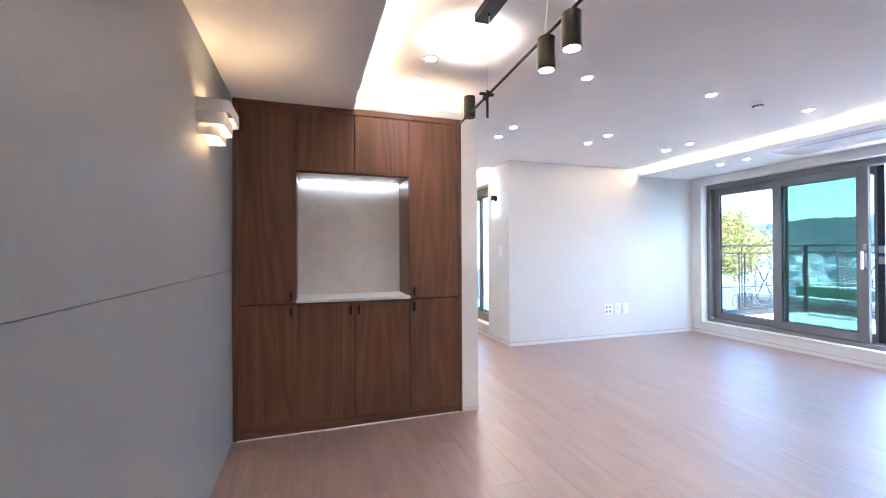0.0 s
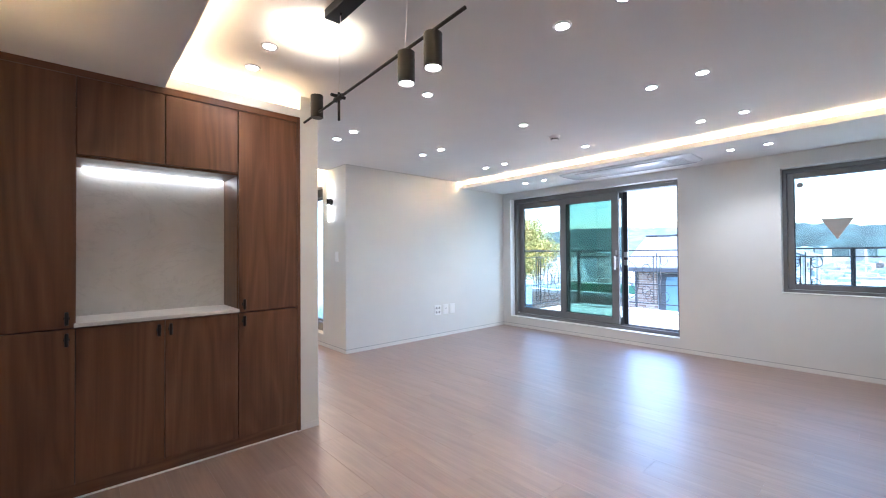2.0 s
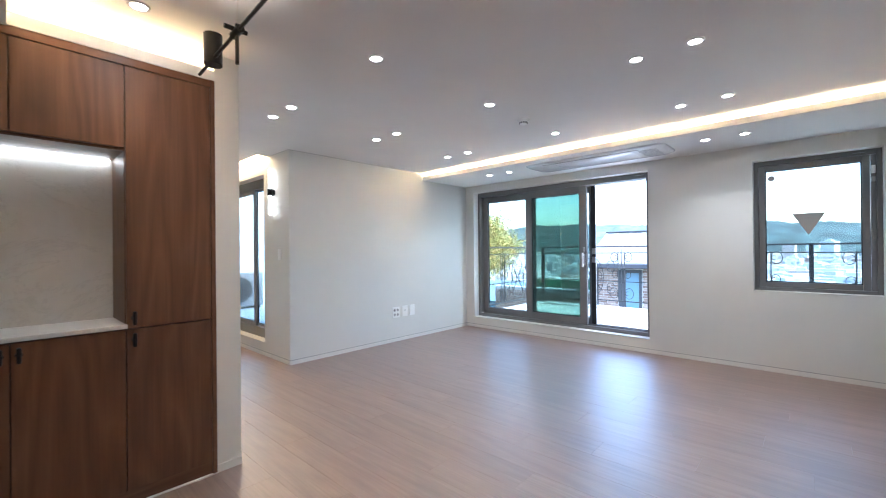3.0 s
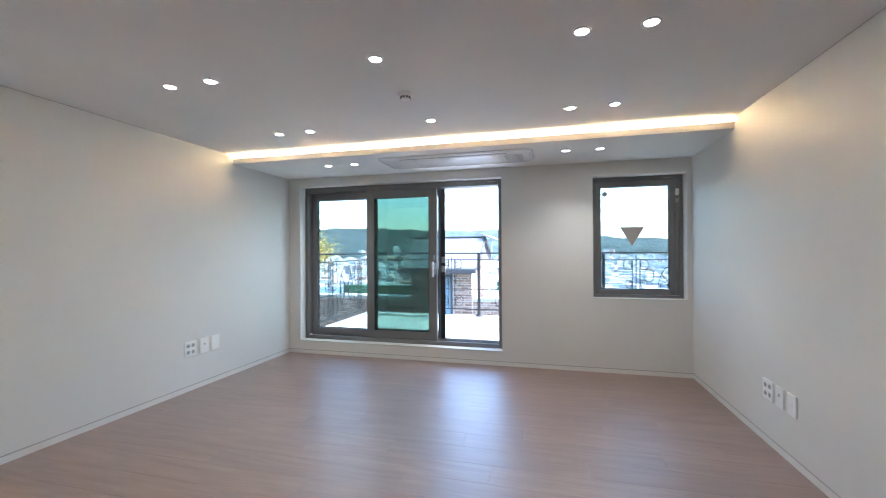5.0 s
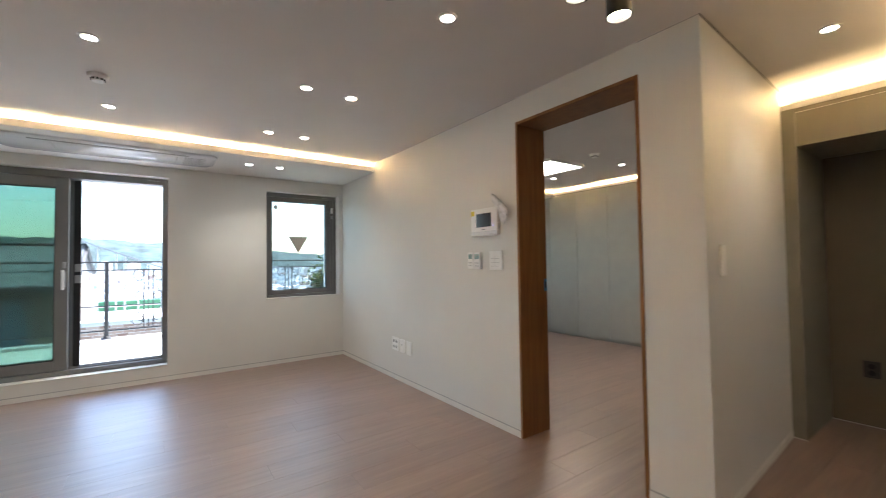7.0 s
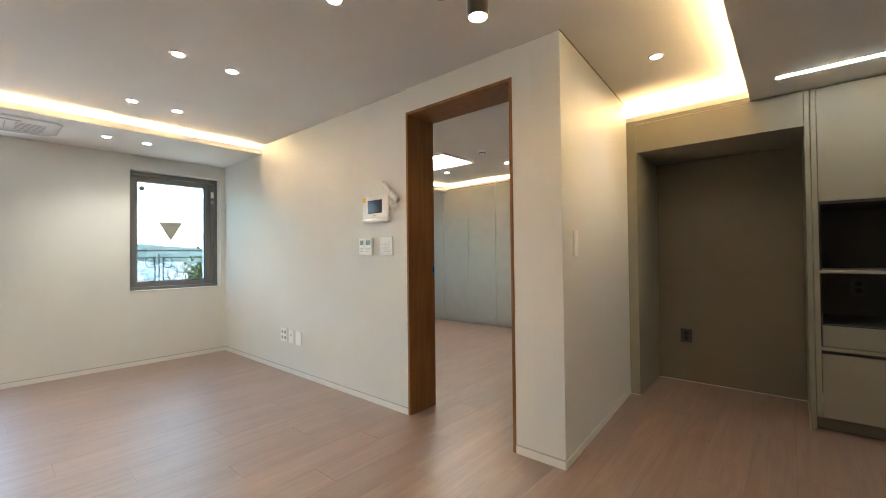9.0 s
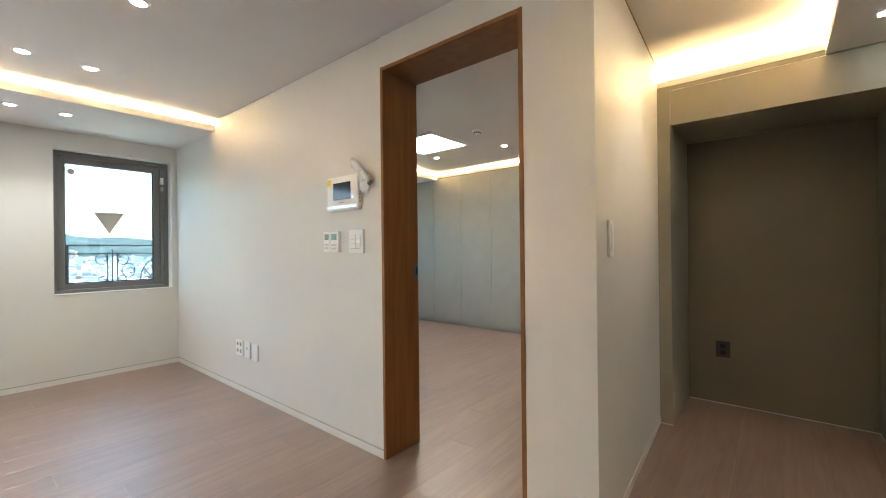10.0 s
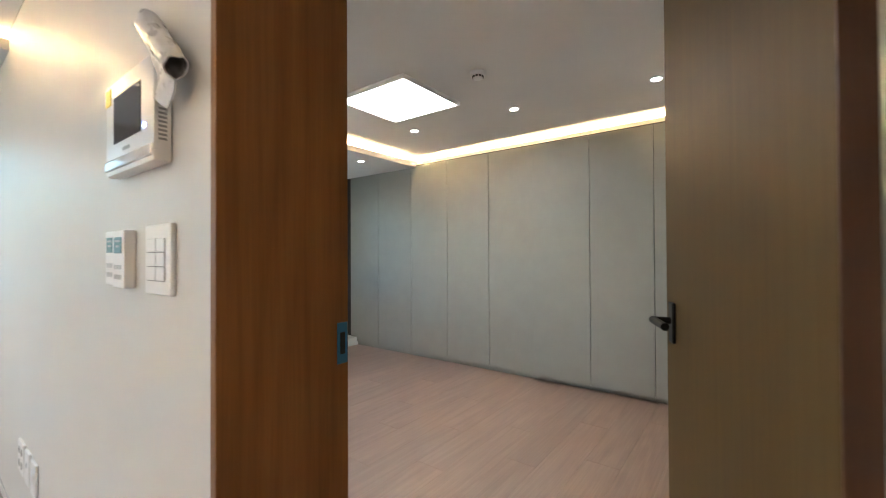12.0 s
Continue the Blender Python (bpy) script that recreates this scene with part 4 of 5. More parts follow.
SOCK = "white wall socket plate with four round outlets"
plate("wall_socket", SOCK, "socket", (4.440, YD, 0.357), 180, 0.125, 0.128, kind="quad")
plate("data_outlet", "narrow white wall plate with a jack", "wall plate", (4.303, YD, 0.355), 180, 0.088, 0.128, kind="jack")
plate("blank_plate", "narrow plain white wall plate", "wall plate", (4.175, YD, 0.352), 180, 0.088, 0.128, kind="button")
plate("wall_socket", SOCK, "socket", (4.373, YT, 0.385), 0, 0.125, 0.14, kind="quad")
plate("data_outlet", "narrow white wall plate with a jack", "wall plate", (4.528, YT, 0.387), 0, 0.098, 0.14, kind="jack")
plate("blank_plate", "narrow plain white wall plate", "wall plate", (4.660, YT, 0.387), 0, 0.098, 0.14, kind="button")
plate("light_switch", "white light switch plate with six rockers", "switch", (2.936, YD, 1.184), 180, 0.132, 0.137, kind="switch6")
plate("wall_thermostat", "small white wall remote with a lit display", "thermostat", (3.212, YD, 1.186), 180, 0.066, 0.124, 0.016, "remote")
plate("wall_thermostat", "small white wall thermostat with a green display", "thermostat", (3.128, YD, 1.184), 180, 0.080, 0.126, 0.022, "remote")
plate("light_switch", "slim white light switch with three rockers", "switch", (1.5873, 0.187, 1.170), -86.45, 0.062, 0.145, kind="switch3")
plate("light_switch", "white light switch plate on the hall wall", "switch", (XH, 5.16, 1.17), -90, 0.072, 0.122, kind="switch3")
plate("wall_socket", "dark grey double wall socket inside the niche", "socket", (1.38, YK - 0.625, 0.394), 180, 0.085, 0.115, kind="double", mat=plain("dark_plate", (0.05, 0.045, 0.04), 0.4))

# door-phone monitor and the rolled film behind it
mo = thing("door_phone_monitor", (3.0330, YD, 1.365), "white wall door-phone monitor with a dark screen", "intercom")
part("body", bx(2.8880, YD, 1.365, 3.1790, YD + 0.032, 1.568, bevel=0.007), M_WHITE, mo, "", True)
part("screen", bx(2.9510, YD + 0.0315, 1.430, 3.1160, YD + 0.0335, 1.530, bevel=0.001), M_SCREEN, mo, "dark screen")
part("lower_trim", bx(2.8920, YD + 0.031, 1.376, 3.1750, YD + 0.035, 1.398, bevel=0.003), M_GLOSSWHITE, mo)
part("indicator", bx(2.9280, YD + 0.032, 1.434, 2.9360, YD + 0.0338, 1.442), M_LED_BLUE, mo, "blue indicator light")
part("badge", bx(3.0160, YD + 0.032, 1.409, 3.0560, YD + 0.0335, 1.415), M_PLASTIC_GREY, mo)
part("sticker", bx(3.1360, YD + 0.032, 1.520, 3.1740, YD + 0.0332, 1.556), M_YELLOW, mo, "yellow sticker")
for k in range(8):
    part("vent", bx(2.8872, YD + 0.010, 1.405 + k * 0.008, 2.8882, YD + 0.024, 1.409 + k * 0.008), M_PLASTIC_GREY, mo)
fl = thing("rolled_film", (2.93, YD, 1.56), "crumpled roll of clear protective film hanging behind the monitor", "packaging")
rng = random.Random(4)
p0, p1 = Vector((2.950, YD + 0.028, 1.660)), Vector((2.782, YD + 0.034, 1.500))
ax = (p1 - p0).normalized()
v = Vector((0, 1, 0))
u = ax.cross(v).normalized()
bm = bmesh.new()
n, segs = 20, 16
outer, inner = [], []
for i in range(segs + 1):
    f = i / segs
    c = p0.lerp(p1, f) + u * 0.004 * math.sin(5 * f)
    r = 0.0255 * min(1.0, 0.25 + 4.0 * f) * (1 - 0.18 * f)
    crease = [1 + rng.uniform(-0.12, 0.12) for k in range(n)]
    outer.append([bm.verts.new(c + u * r * crease[k] * math.cos(2 * math.pi * k / n) + v * 0.85 * r * crease[k] * math.sin(2 * math.pi * k / n)) for k in range(n)])
    inner.append([bm.verts.new(c + u * (r - 0.002) * crease[k] * math.cos(2 * math.pi * k / n) + v * 0.85 * (r - 0.002) * crease[k] * math.sin(2 * math.pi * k / n)) for k in range(n)])
for loops in (outer, inner):
    for a, b in zip(loops, loops[1:]):
        for k in range(n):
            bm.faces.new((a[k], a[(k + 1) % n], b[(k + 1) % n], b[k]))
for k in range(n):
    bm.faces.new((outer[-1][k], outer[-1][(k + 1) % n], inner[-1][(k + 1) % n], inner[-1][k]))
bm.faces.new(outer[0])
part("roll", bm, M_PAPER, fl, "", True)
bm = bmesh.new()
sheet = []
for i in range(9):
    f = 0.50 + 0.50 * i / 8
    top = p0.lerp(p1, f) - u * 0.018 * (1 if u.z > 0 else -1)
    drop = 0.012 + 0.050 * math.sin(math.pi * min(1.0, (i + 1) / 7.0) * 0.62)
    sheet.append([[bm.verts.new(top + Vector((0.10 * drop * j, d + 0.006 * math.sin(1.3 * i + j), -drop * j / 3))) for j in range(4)] for d in (0.0, 0.0018)])
for a, b in zip(sheet, sheet[1:]):
    for side in (0, 1):
        for j in range(3):
            bm.faces.new((a[side][j], a[side][j + 1], b[side][j + 1], b[side][j]))
    bm.faces.new((a[0][3], b[0][3], b[1][3], a[1][3]))
for e in (sheet[0], sheet[-1]):
    for j in range(3):
        bm.faces.new((e[0][j], e[0][j + 1], e[1][j + 1], e[1][j]))
part("flap", bm, M_PAPER, fl, "loose film flap", True)

# ---- kitchen units ----
fz = thing("fridge_enclosure", (1.1, YK - 0.3, 0), "taupe tall enclosure with an empty fridge niche", "cabinet")
part("side_panel", bx(1.592, YK - 0.64, 0, 1.698, YK, 2.155, bevel=0.001), M_TAUPE, fz)
part("side_panel", bx(0.578, YK - 0.64, 0, 0.603, YK, 2.125, bevel=0.001), M_TAUPE, fz)
part("top_rail", bx(0.603, YK - 0.014, 2.128, 1.592, YK - 0.004, 2.153), M_TAUPE, fz)
part("overhead_door", bx(0.606, YK - 0.019, 1.902, 1.589, YK, 2.122, bevel=0.0012), M_TAUPE, fz)
part("overhead_box", bx(0.604, YK - 0.62, 1.904, 1.591, YK - 0.022, 2.120), M_TAUPE, fz)
part("back_panel", bx(0.604, YK - 0.64, 0.0, 1.591, YK - 0.625, 1.904), M_TAUPE_SHADED, fz)
ov = thing("tall_oven_cabinet", (0.27, YK - 0.3, 0), "taupe tall kitchen cabinet with open appliance niches", "cabinet")
part("side_panel", bx(0.548, YK - 0.60, 0.09, 0.574, YK - 0.002, 2.125, bevel=0.001), M_TAUPE, ov)
part("side_panel", bx(-0.05, YK - 0.60, 0.09, -0.024, YK - 0.002, 2.125, bevel=0.001), M_TAUPE, ov)
part("top_door", bx(-0.022, YK - 0.019, 1.418, 0.545, YK, 2.122, bevel=0.0012), M_TAUPE, ov)
# Niche insides and finger groove are near-black; their darkness is in the colour.
part("back_panel", bx(-0.024, YK - 0.60, 0.09, 0.548, YK - 0.585, 2.12), M_INSIDE_SHADE, ov)
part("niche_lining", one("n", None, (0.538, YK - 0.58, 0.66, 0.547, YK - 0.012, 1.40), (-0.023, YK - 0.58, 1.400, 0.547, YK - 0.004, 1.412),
     (-0.023, YK - 0.58, 0.648, 0.547, YK - 0.022, 0.660)), M_INSIDE_SHADE, ov)
part("shelf", bx(-0.023, YK - 0.58, 0.975, 0.547, YK - 0.004, 0.993, bevel=0.001), M_TAUPE, ov)
part("drawer", bx(-0.022, YK - 0.022, 0.527, 0.540, YK - 0.003, 0.652, bevel=0.0012), M_TAUPE, ov)
part("rail", bx(-0.022, YK - 0.03, 0.500, 0.547, YK - 0.004, 0.522), M_TAUPE, ov)
part("finger_groove", bx(-0.022, YK - 0.05, 0.480, 0.547, YK - 0.03, 0.500), M_INSIDE_SHADE, ov)
part("drawer", bx(-0.022, YK - 0.022, 0.092, 0.545, YK, 0.480, bevel=0.0012), M_TAUPE, ov)
part("plinth", bx(-0.05, YK - 0.08, 0, 0.574, YK - 0.06, 0.090), M_TAUPE_SHADED, ov)
plate("wall_socket", "dark grey double wall socket in the cabinet niche", "socket", (0.33, YK - 0.585, 0.86), 180, 0.085, 0.115, kind="double", mat=plain("dark_plate_b", (0.05, 0.045, 0.04), 0.4))

# ---- bedroom wardrobe ----
YW = -2.905
seams = [6.26, 5.735, 5.185, 4.66, 4.135, 3.645, 3.115, 2.615, 2.10]
wd = thing("wardrobe", (4.0, -3.2, 0), "sage-grey full-height built-in wardrobe with plain doors", "wardrobe")
# Carcass shows only through the door gaps; coloured near-black as their shade.
part("carcass", bx(1.85, -3.49, 0.045, 6.44, YW - 0.024, 2.218), M_INSIDE_SHADE, wd)
part("plinth", bx(1.85, YW - 0.035, 0.0, 6.44, YW - 0.022, 0.044), M_SAGE, wd)
part("top_strip", bx(1.85, YW - 0.022, 2.214, 6.44, YW - 0.006, 2.222), M_GAP, wd)
for a, b in zip(seams, seams[1:]):
    proud = 0.026 if a < 3.7 and a > 2.2 else 0.0
    part("door", bx(b + 0.003, YW - 0.021 + proud, 0.046, a - 0.003, YW + proud, 2.205 if proud else 2.212, bevel=0.001), M_SAGE, wd)


# ---- outside: terrace and railing ----
structure("terrace", [(XWO, -3.0, -0.35, 8.48, 5.08, 0.10), (XH + 0.25, YT + 0.25, -0.35, XWO, 9.95, 0.10), (8.25, -3.0, 0.10, 8.48, 5.08, 0.135), (6.2, 4.86, 0.10, 8.25, 5.08, 0.135)],
    M_TERRACE, "pale painted terrace slab with a low kerb", "terrace")
structure("parapet_north", [(6.14, YT + 0.25, -0.35, 6.5, 9.95, 0.10)], M_TERRACE, "pale terrace edge", "terrace")


def c_scroll(bm, origin, ux, uz, size, turn=1, n=26, r=0.006):
    """A wrought C-scroll, curled at both ends, in the plane of ux and uz."""
    o, ux, uz = Vector(origin), Vector(ux), Vector(uz)
    pts = []
    for i in range(n + 1):
        s = i / n * 2 - 1
        rad = size * (1 - 0.72 * abs(s) ** 1.7)
        a = turn * s * radians(265)
        pts.append(o + ux * rad * math.cos(a) + uz * rad * math.sin(a) * 1.25)
    tube(bm, pts, r, 5)


def ring_of(bm, origin, ux, uz, a, b, n=36, r=0.0065):
    o, ux, uz = Vector(origin), Vector(ux), Vector(uz)
    tube(bm, [o + ux * a * math.cos(2 * math.pi * i / n) + uz * b * math.sin(2 * math.pi * i / n) for i in range(n + 1)], r, 5)


RB, RT = 0.135, 1.235
fence = thing("terrace_railing", (8.36, 1.9, RB), "black wrought-iron terrace railing with scrolls", "railing")
Z = (0, 0, 1)


def rail_post(x, y):
    bm = bmesh.new()
    box(bm, x - 0.025, y - 0.025, RB, x + 0.025, y + 0.025, RT + 0.01, 0.003)
    p = part("post", bm, M_IRON, fence)
    bm = bmesh.new()
    cyl(bm, (x, y, RB), (x, y, RB + 0.02), 0.075, 0.06, 20)
    cyl(bm, (x, y, RB + 0.02), (x, y, RB + 0.045), 0.045, 0.03, 20)
    part("foot", bm, M_IRON, p, "", True)


def rail_panel(ax, ay, bx_, by):
    a, b = Vector((ax, ay, 0)), Vector((bx_, by, 0))
    d = (b - a).normalized()
    ln = (b - a).length
    for z, r in ((RT, 0.014), (RT - 0.115, 0.009), (RB + 0.47, 0.008), (RB + 0.12, 0.011)):
        bm = bmesh.new()
        tube(bm, [a + Vector((0, 0, z)), b + Vector((0, 0, z))], r, 6)
        part("rail", bm, M_IRON, fence)
    for f in (0.24, 0.76):
        c = a + d * ln * f
        for k in (-1, 0, 1):
            bm = bmesh.new()
            p = c + d * 0.055 * k
            tube(bm, [p + Vector((0, 0, RB + 0.12)), p + Vector((0, 0, RT - 0.05 - 0.05 * abs(k)))], 0.008, 6)
            part("bar", bm, M_IRON, fence)
        for k in (-1, 1):
            for off, hz, size in ((0.11, RT - 0.19, 0.075), (0.12, RB + 0.26, 0.085), (0.10, RB + 0.60, 0.06)):
                bm = bmesh.new()
                c_scroll(bm, c + d * off * k + Vector((0, 0, hz)), d * k, Z, size)
                part("scroll", bm, M_IRON, fence)
    m = a + d * ln * 0.5 + Vector((0, 0, (RB + RT) / 2 - 0.01))
    bm = bmesh.new()
    ring_of(bm, m, d, Z, 0.21, 0.36)
    part("ring", bm, M_IRON, fence)
    bm = bmesh.new()
    for s in (-1, 1):
        tube(bm, [m + d * 0.17 * s - Vector((0, 0, 0.24)), m - d * 0.17 * s + Vector((0, 0, 0.24))], 0.008, 6)
    part("cross_bars", bm, M_IRON, fence)
    for s in (-1, 1):
        for off, hz, way, size in ((0.13, 0.0, -s, 0.085), (0.33, 0.20, s, 0.09), (0.33, -0.20, s, 0.09)):
            bm = bmesh.new()
            c_scroll(bm, m + d * off * s + Vector((0, 0, hz)), d * way, Z, size)
            part("scroll", bm, M_IRON, fence)


posts = [(8.36, 4.965), (8.36, 2.93), (8.36, 0.895), (8.36, -1.14)]
for p in posts:
    rail_post(*p)
for (ax, ay), (bx_, by) in zip(posts, posts[1:]):
    rail_panel(ax, ay, bx_, by)
rail_panel(6.45, 4.965, 8.33, 4.965)


# ---- neighbouring houses ----
def brick_mesh(u0, u1, z0, z1, place, low=None, bw=0.215, bh=0.062, gap=0.012):
    """Vertices and faces of running-bond bricks; place(u, z, depth) sets them on the wall."""
    verts, faces = [], []
    rows = int((z1 - z0) / (bh + gap))
    for k in range(rows):
        z = z0 + k * (bh + gap)
        u = u0 - (bw + gap) / 2 * (k % 2)
        while u < u1:
            a, b = max(u, u0, low(z) if low else u0), min(u + bw, u1)
            if b - a > 0.03:
                base = len(verts)
                for dd in (0.0, 0.012):
                    for uu, zz in ((a, z), (b, z), (b, z + bh), (a, z + bh)):
                        verts.append(place(uu, zz, dd))
                for q in ((0, 1, 2, 3), (4, 7, 6, 5), (0, 4, 5, 1), (1, 5, 6, 2), (2, 6, 7, 3), (3, 7, 4, 0)):
                    faces.append(tuple(base + i for i in q))
            u += bw + gap
    return verts, faces


def brick_part(parent, *args):
    v, f = brick_mesh(*args)
    base = origin_of(parent)
    me = bpy.data.meshes.new("brickwork")
    me.from_pydata([tuple(Vector(p) - base) for p in v], [], f)
    me.materials.append(M_BRICK)
    ob = new("brickwork", me)
    ob.parent = parent
    return tagged(ob, kind="stuff")


# flat-roofed brick house beside the terrace, green coated gutters
fh = thing("brick_house", (14.0, 0.0, -14), "low brick house with a pale flat roof and green coated gutters", "house")
FHX = 13.62
part("wall", bx(FHX, -6.0, -14, FHX + 0.2, 9.9, -0.19), M_MORTAR, fh)
brick_part(fh, -3.0, 4.0, -1.0, -0.19, lambda u, z, d: (FHX - d, u, z))
brick_part(fh, 6.0, 9.9, -3.0, -0.19, lambda u, z, d: (FHX - d, u, z))
part("coping", bx(FHX - 0.03, -6.0, -0.19, FHX + 0.24, 4.02, -0.15, bevel=0.01), M_TERRACE, fh)
part("coping", bx(FHX - 0.03, 6.0, -0.19, FHX + 0.24, 9.9, -0.15, bevel=0.01), M_TERRACE, fh)
part("roof", bx(FHX + 0.2, -6.0, -0.55, 20.0, 9.9, -0.38), M_TERRACE, fh)
part("gutter_band", bx(18.9, 0.9, -0.38, 19.3, 3.95, -0.06, bevel=0.03), M_GREENROOF, fh, "green coated gutter")
part("gutter_band", bx(16.2, 6.4, -0.38, 16.6, 9.8, -0.06, bevel=0.03), M_GREENROOF, fh, "green coated gutter")
# stair house on its roof, with a sloping metal roof
gh = thing("gabled_house", (15.0, 5.0, -0.38), "small brick stair house with a grey metal roof and dark eaves", "house")
HF = FHX - 0.06
part("wall", bx(HF + 0.001, 4.02, -0.9, 16.8, 5.98, 0.70), M_MORTAR, gh)
brick_part(gh, 4.02, 4.60, -1.0, 0.66, lambda u, z, d: (HF - d, u, z))
brick_part(gh, 5.30, 5.98, -1.0, 0.66, lambda u, z, d: (HF - d, u, z))
brick_part(gh, 4.60, 5.30, 0.58, 0.66, lambda u, z, d: (HF - d, u, z))
bm = bmesh.new()
gable = [[bm.verts.new((x, y, z)) for x, z in ((HF + 0.2, 0.70), (15.6, 1.66), (17.2, 0.94), (16.8, 0.70))] for y in (4.021, 5.979)]
bm.faces.new(gable[0]), bm.faces.new(gable[1][::-1])
for k in range(4):
    bm.faces.new((gable[0][k], gable[0][(k + 1) % 4], gable[1][(k + 1) % 4], gable[1][k]))
part("gable", bm, M_MORTAR, gh)
brick_part(gh, HF, 15.7, -0.38, 1.58, lambda u, z, d: (u, 4.02 - d, z), lambda z: HF + 0.2 + max(0.0, z - 0.66) * 2.1)
RY0, RY1, EX, RXX, EZ, RZZ = 3.84, 6.20, 13.12, 15.6, 0.72, 1.72
bm = bmesh.new()
front = [(EX, RY0, EZ), (EX, RY1, EZ), (RXX, RY1 + 0.18, RZZ), (RXX, RY0 + 0.10, RZZ)]
back = [(RXX, RY0 + 0.10, RZZ), (RXX, RY1 + 0.18, RZZ), (17.4, RY1 + 0.1, 0.95), (17.4, RY0 + 0.1, 0.95)]
for q in (front, back):
    lo = [bm.verts.new(p) for p in q]
    hi = [bm.verts.new((p[0], p[1], p[2] + 0.05)) for p in q]
    bm.faces.new(lo[::-1]), bm.faces.new(hi)
    for i in range(4):
        bm.faces.new((lo[i], lo[(i + 1) % 4], hi[(i + 1) % 4], hi[i]))
rf = part("roof", bm, M_ROOF, gh)
for k in range(7):
    f = k / 6
    bm = bmesh.new()
    tube(bm, [(EX, RY0 + 0.03 + (RY1 - RY0 - 0.06) * f, EZ + 0.06), (RXX, RY0 + 0.12 + (RY1 - RY0 + 0.04) * f, RZZ + 0.06)], 0.016, 4)
    part("seam", bm, M_ROOF, rf)
bm = bmesh.new()
tube(bm, [(EX, RY0 - 0.02, EZ + 0.01), (RXX, RY0 + 0.08, RZZ + 0.01), (17.4, RY0 + 0.08, 0.96)], 0.055, 4)
part("bargeboard", bm, M_EAVE, gh, "dark edge board")
part("eave", bx(EX - 0.12, RY0 - 0.04, EZ - 0.10, EX + 0.06, RY1 + 0.04, EZ + 0.035, bevel=0.02), M_EAVE, gh, "dark gutter")
part("ridge", bx(RXX - 0.1, RY0 + 0.08, RZZ + 0.04, RXX + 0.1, RY1 + 0.2, RZZ + 0.085, bevel=0.01), M_EAVE, gh)
part("downpipe", bx(EX + 0.40, RY1 - 0.30, -0.9, EX + 0.46, RY1 - 0.24, EZ - 0.05, bevel=0.01), M_EAVE, gh)
hd_ = part("door", bx(HF - 0.03, 4.62, -0.95, HF - 0.005, 5.28, 0.56, bevel=0.005), M_EAVE, gh, "dark framed metal door")
part("door_pane", bx(HF - 0.045, 4.70, -0.90, HF - 0.031, 5.06, 0.47), M_BLUEWALL, hd_, "pale blue door panel")
# lean-to glass canopy beside it
cp = thing("lean_to_canopy", (16.5, 3.0, -0.38), "pale glazed metal lean-to canopy on thin posts", "canopy")
bm = bmesh.new()
q = [(15.2, 4.0, 1.84), (18.5, 4.0, 1.84), (18.5, 2.05, 1.02), (15.2, 2.05, 1.02)]
lo = [bm.verts.new(p) for p in q]
hi = [bm.verts.new((p[0], p[1], p[2] + 0.05)) for p in q]
bm.faces.new(lo[::-1]), bm.faces.new(hi)
for i in range(4):
    bm.faces.new((lo[i], lo[(i + 1) % 4], hi[(i + 1) % 4], hi[i]))
part("roof", bm, M_ROOF, cp)
for px, py, ph, pr in ((15.3, 2.15, 1.06, 0.045), (15.3, 2.75, 1.31, 0.018), (15.3, 3.25, 1.52, 0.018), (15.3, 3.65, 1.69, 0.018), (18.3, 2.15, 1.06, 0.045), (18.3, 3.2, 1.5, 0.03)):
    bm = bmesh.new()
    cyl(bm, (px, py, -0.38), (px, py, ph), pr, n=12)
    part("post", bm, M_PLASTIC_GREY, cp)
for z0, z1, y0_, y1_ in ((0.55, 0.55, 2.15, 3.9), (0.05, 0.05, 2.15, 3.9)):
    bm = bmesh.new()
    tube(bm, [(15.3, y0_, z0), (15.3, y1_, z1)], 0.018, 6)
    part("cross_rail", bm, M_PLASTIC_GREY, cp)
# blue metal roofs lower down
for k, (x0, y0, x1, y1, zt) in enumerate(((20.0, 9.5, 28.0, 20.0, -0.9), (30.0, 12.0, 40.0, 30.0, -2.0), (24.0, -9.0, 34.0, -2.0, -2.6))):
    bh = thing("low_building", ((x0 + x1) / 2, (y0 + y1) / 2, -14), "low building with a pale blue metal roof", "building")
    part("wall", bx(x0, y0, -14, x1, y1, zt - 0.8), M_BLUEWALL, bh)
    bm = bmesh.new()
    xm = (x0 + x1) / 2
    vs = [bm.verts.new(p) for p in ((x0 - .3, y0 - .3, zt - 0.8), (x0 - .3, y1 + .3, zt - 0.8), (xm, y1 + .3, zt), (xm, y0 - .3, zt), (x1 + .3, y0 - .3, zt - 0.8), (x1 + .3, y1 + .3, zt - 0.8))]
    for q in ((0, 1, 2, 3), (3, 2, 5, 4), (0, 3, 4), (1, 5, 2), (0, 4, 5, 1)):
        bm.faces.new([vs[i] for i in q])
    part("roof", bm, M_BLUEWALL, bh)

# behind the hall window
structure("wall_neighbour", [(2.6, 11.0, -2.0, 9.0, 11.2, 2.9)], M_HALLWALL, "pale blue rendered wall beyond the hall window", "wall")
cu = thing("outdoor_unit", (3.95, 9.2, 0.10), "pale air-conditioner outdoor unit with a round fan", "air conditioner")
part("casing", bx(3.55, 9.05, 0.14, 4.40, 9.38, 0.80, bevel=0.01), M_PLASTIC_GREY, cu)
bm = bmesh.new()
cyl(bm, (3.92, 9.048, 0.47), (3.92, 9.04, 0.47), 0.26, n=36)
part("fan_opening", bm, M_SEAL, cu)
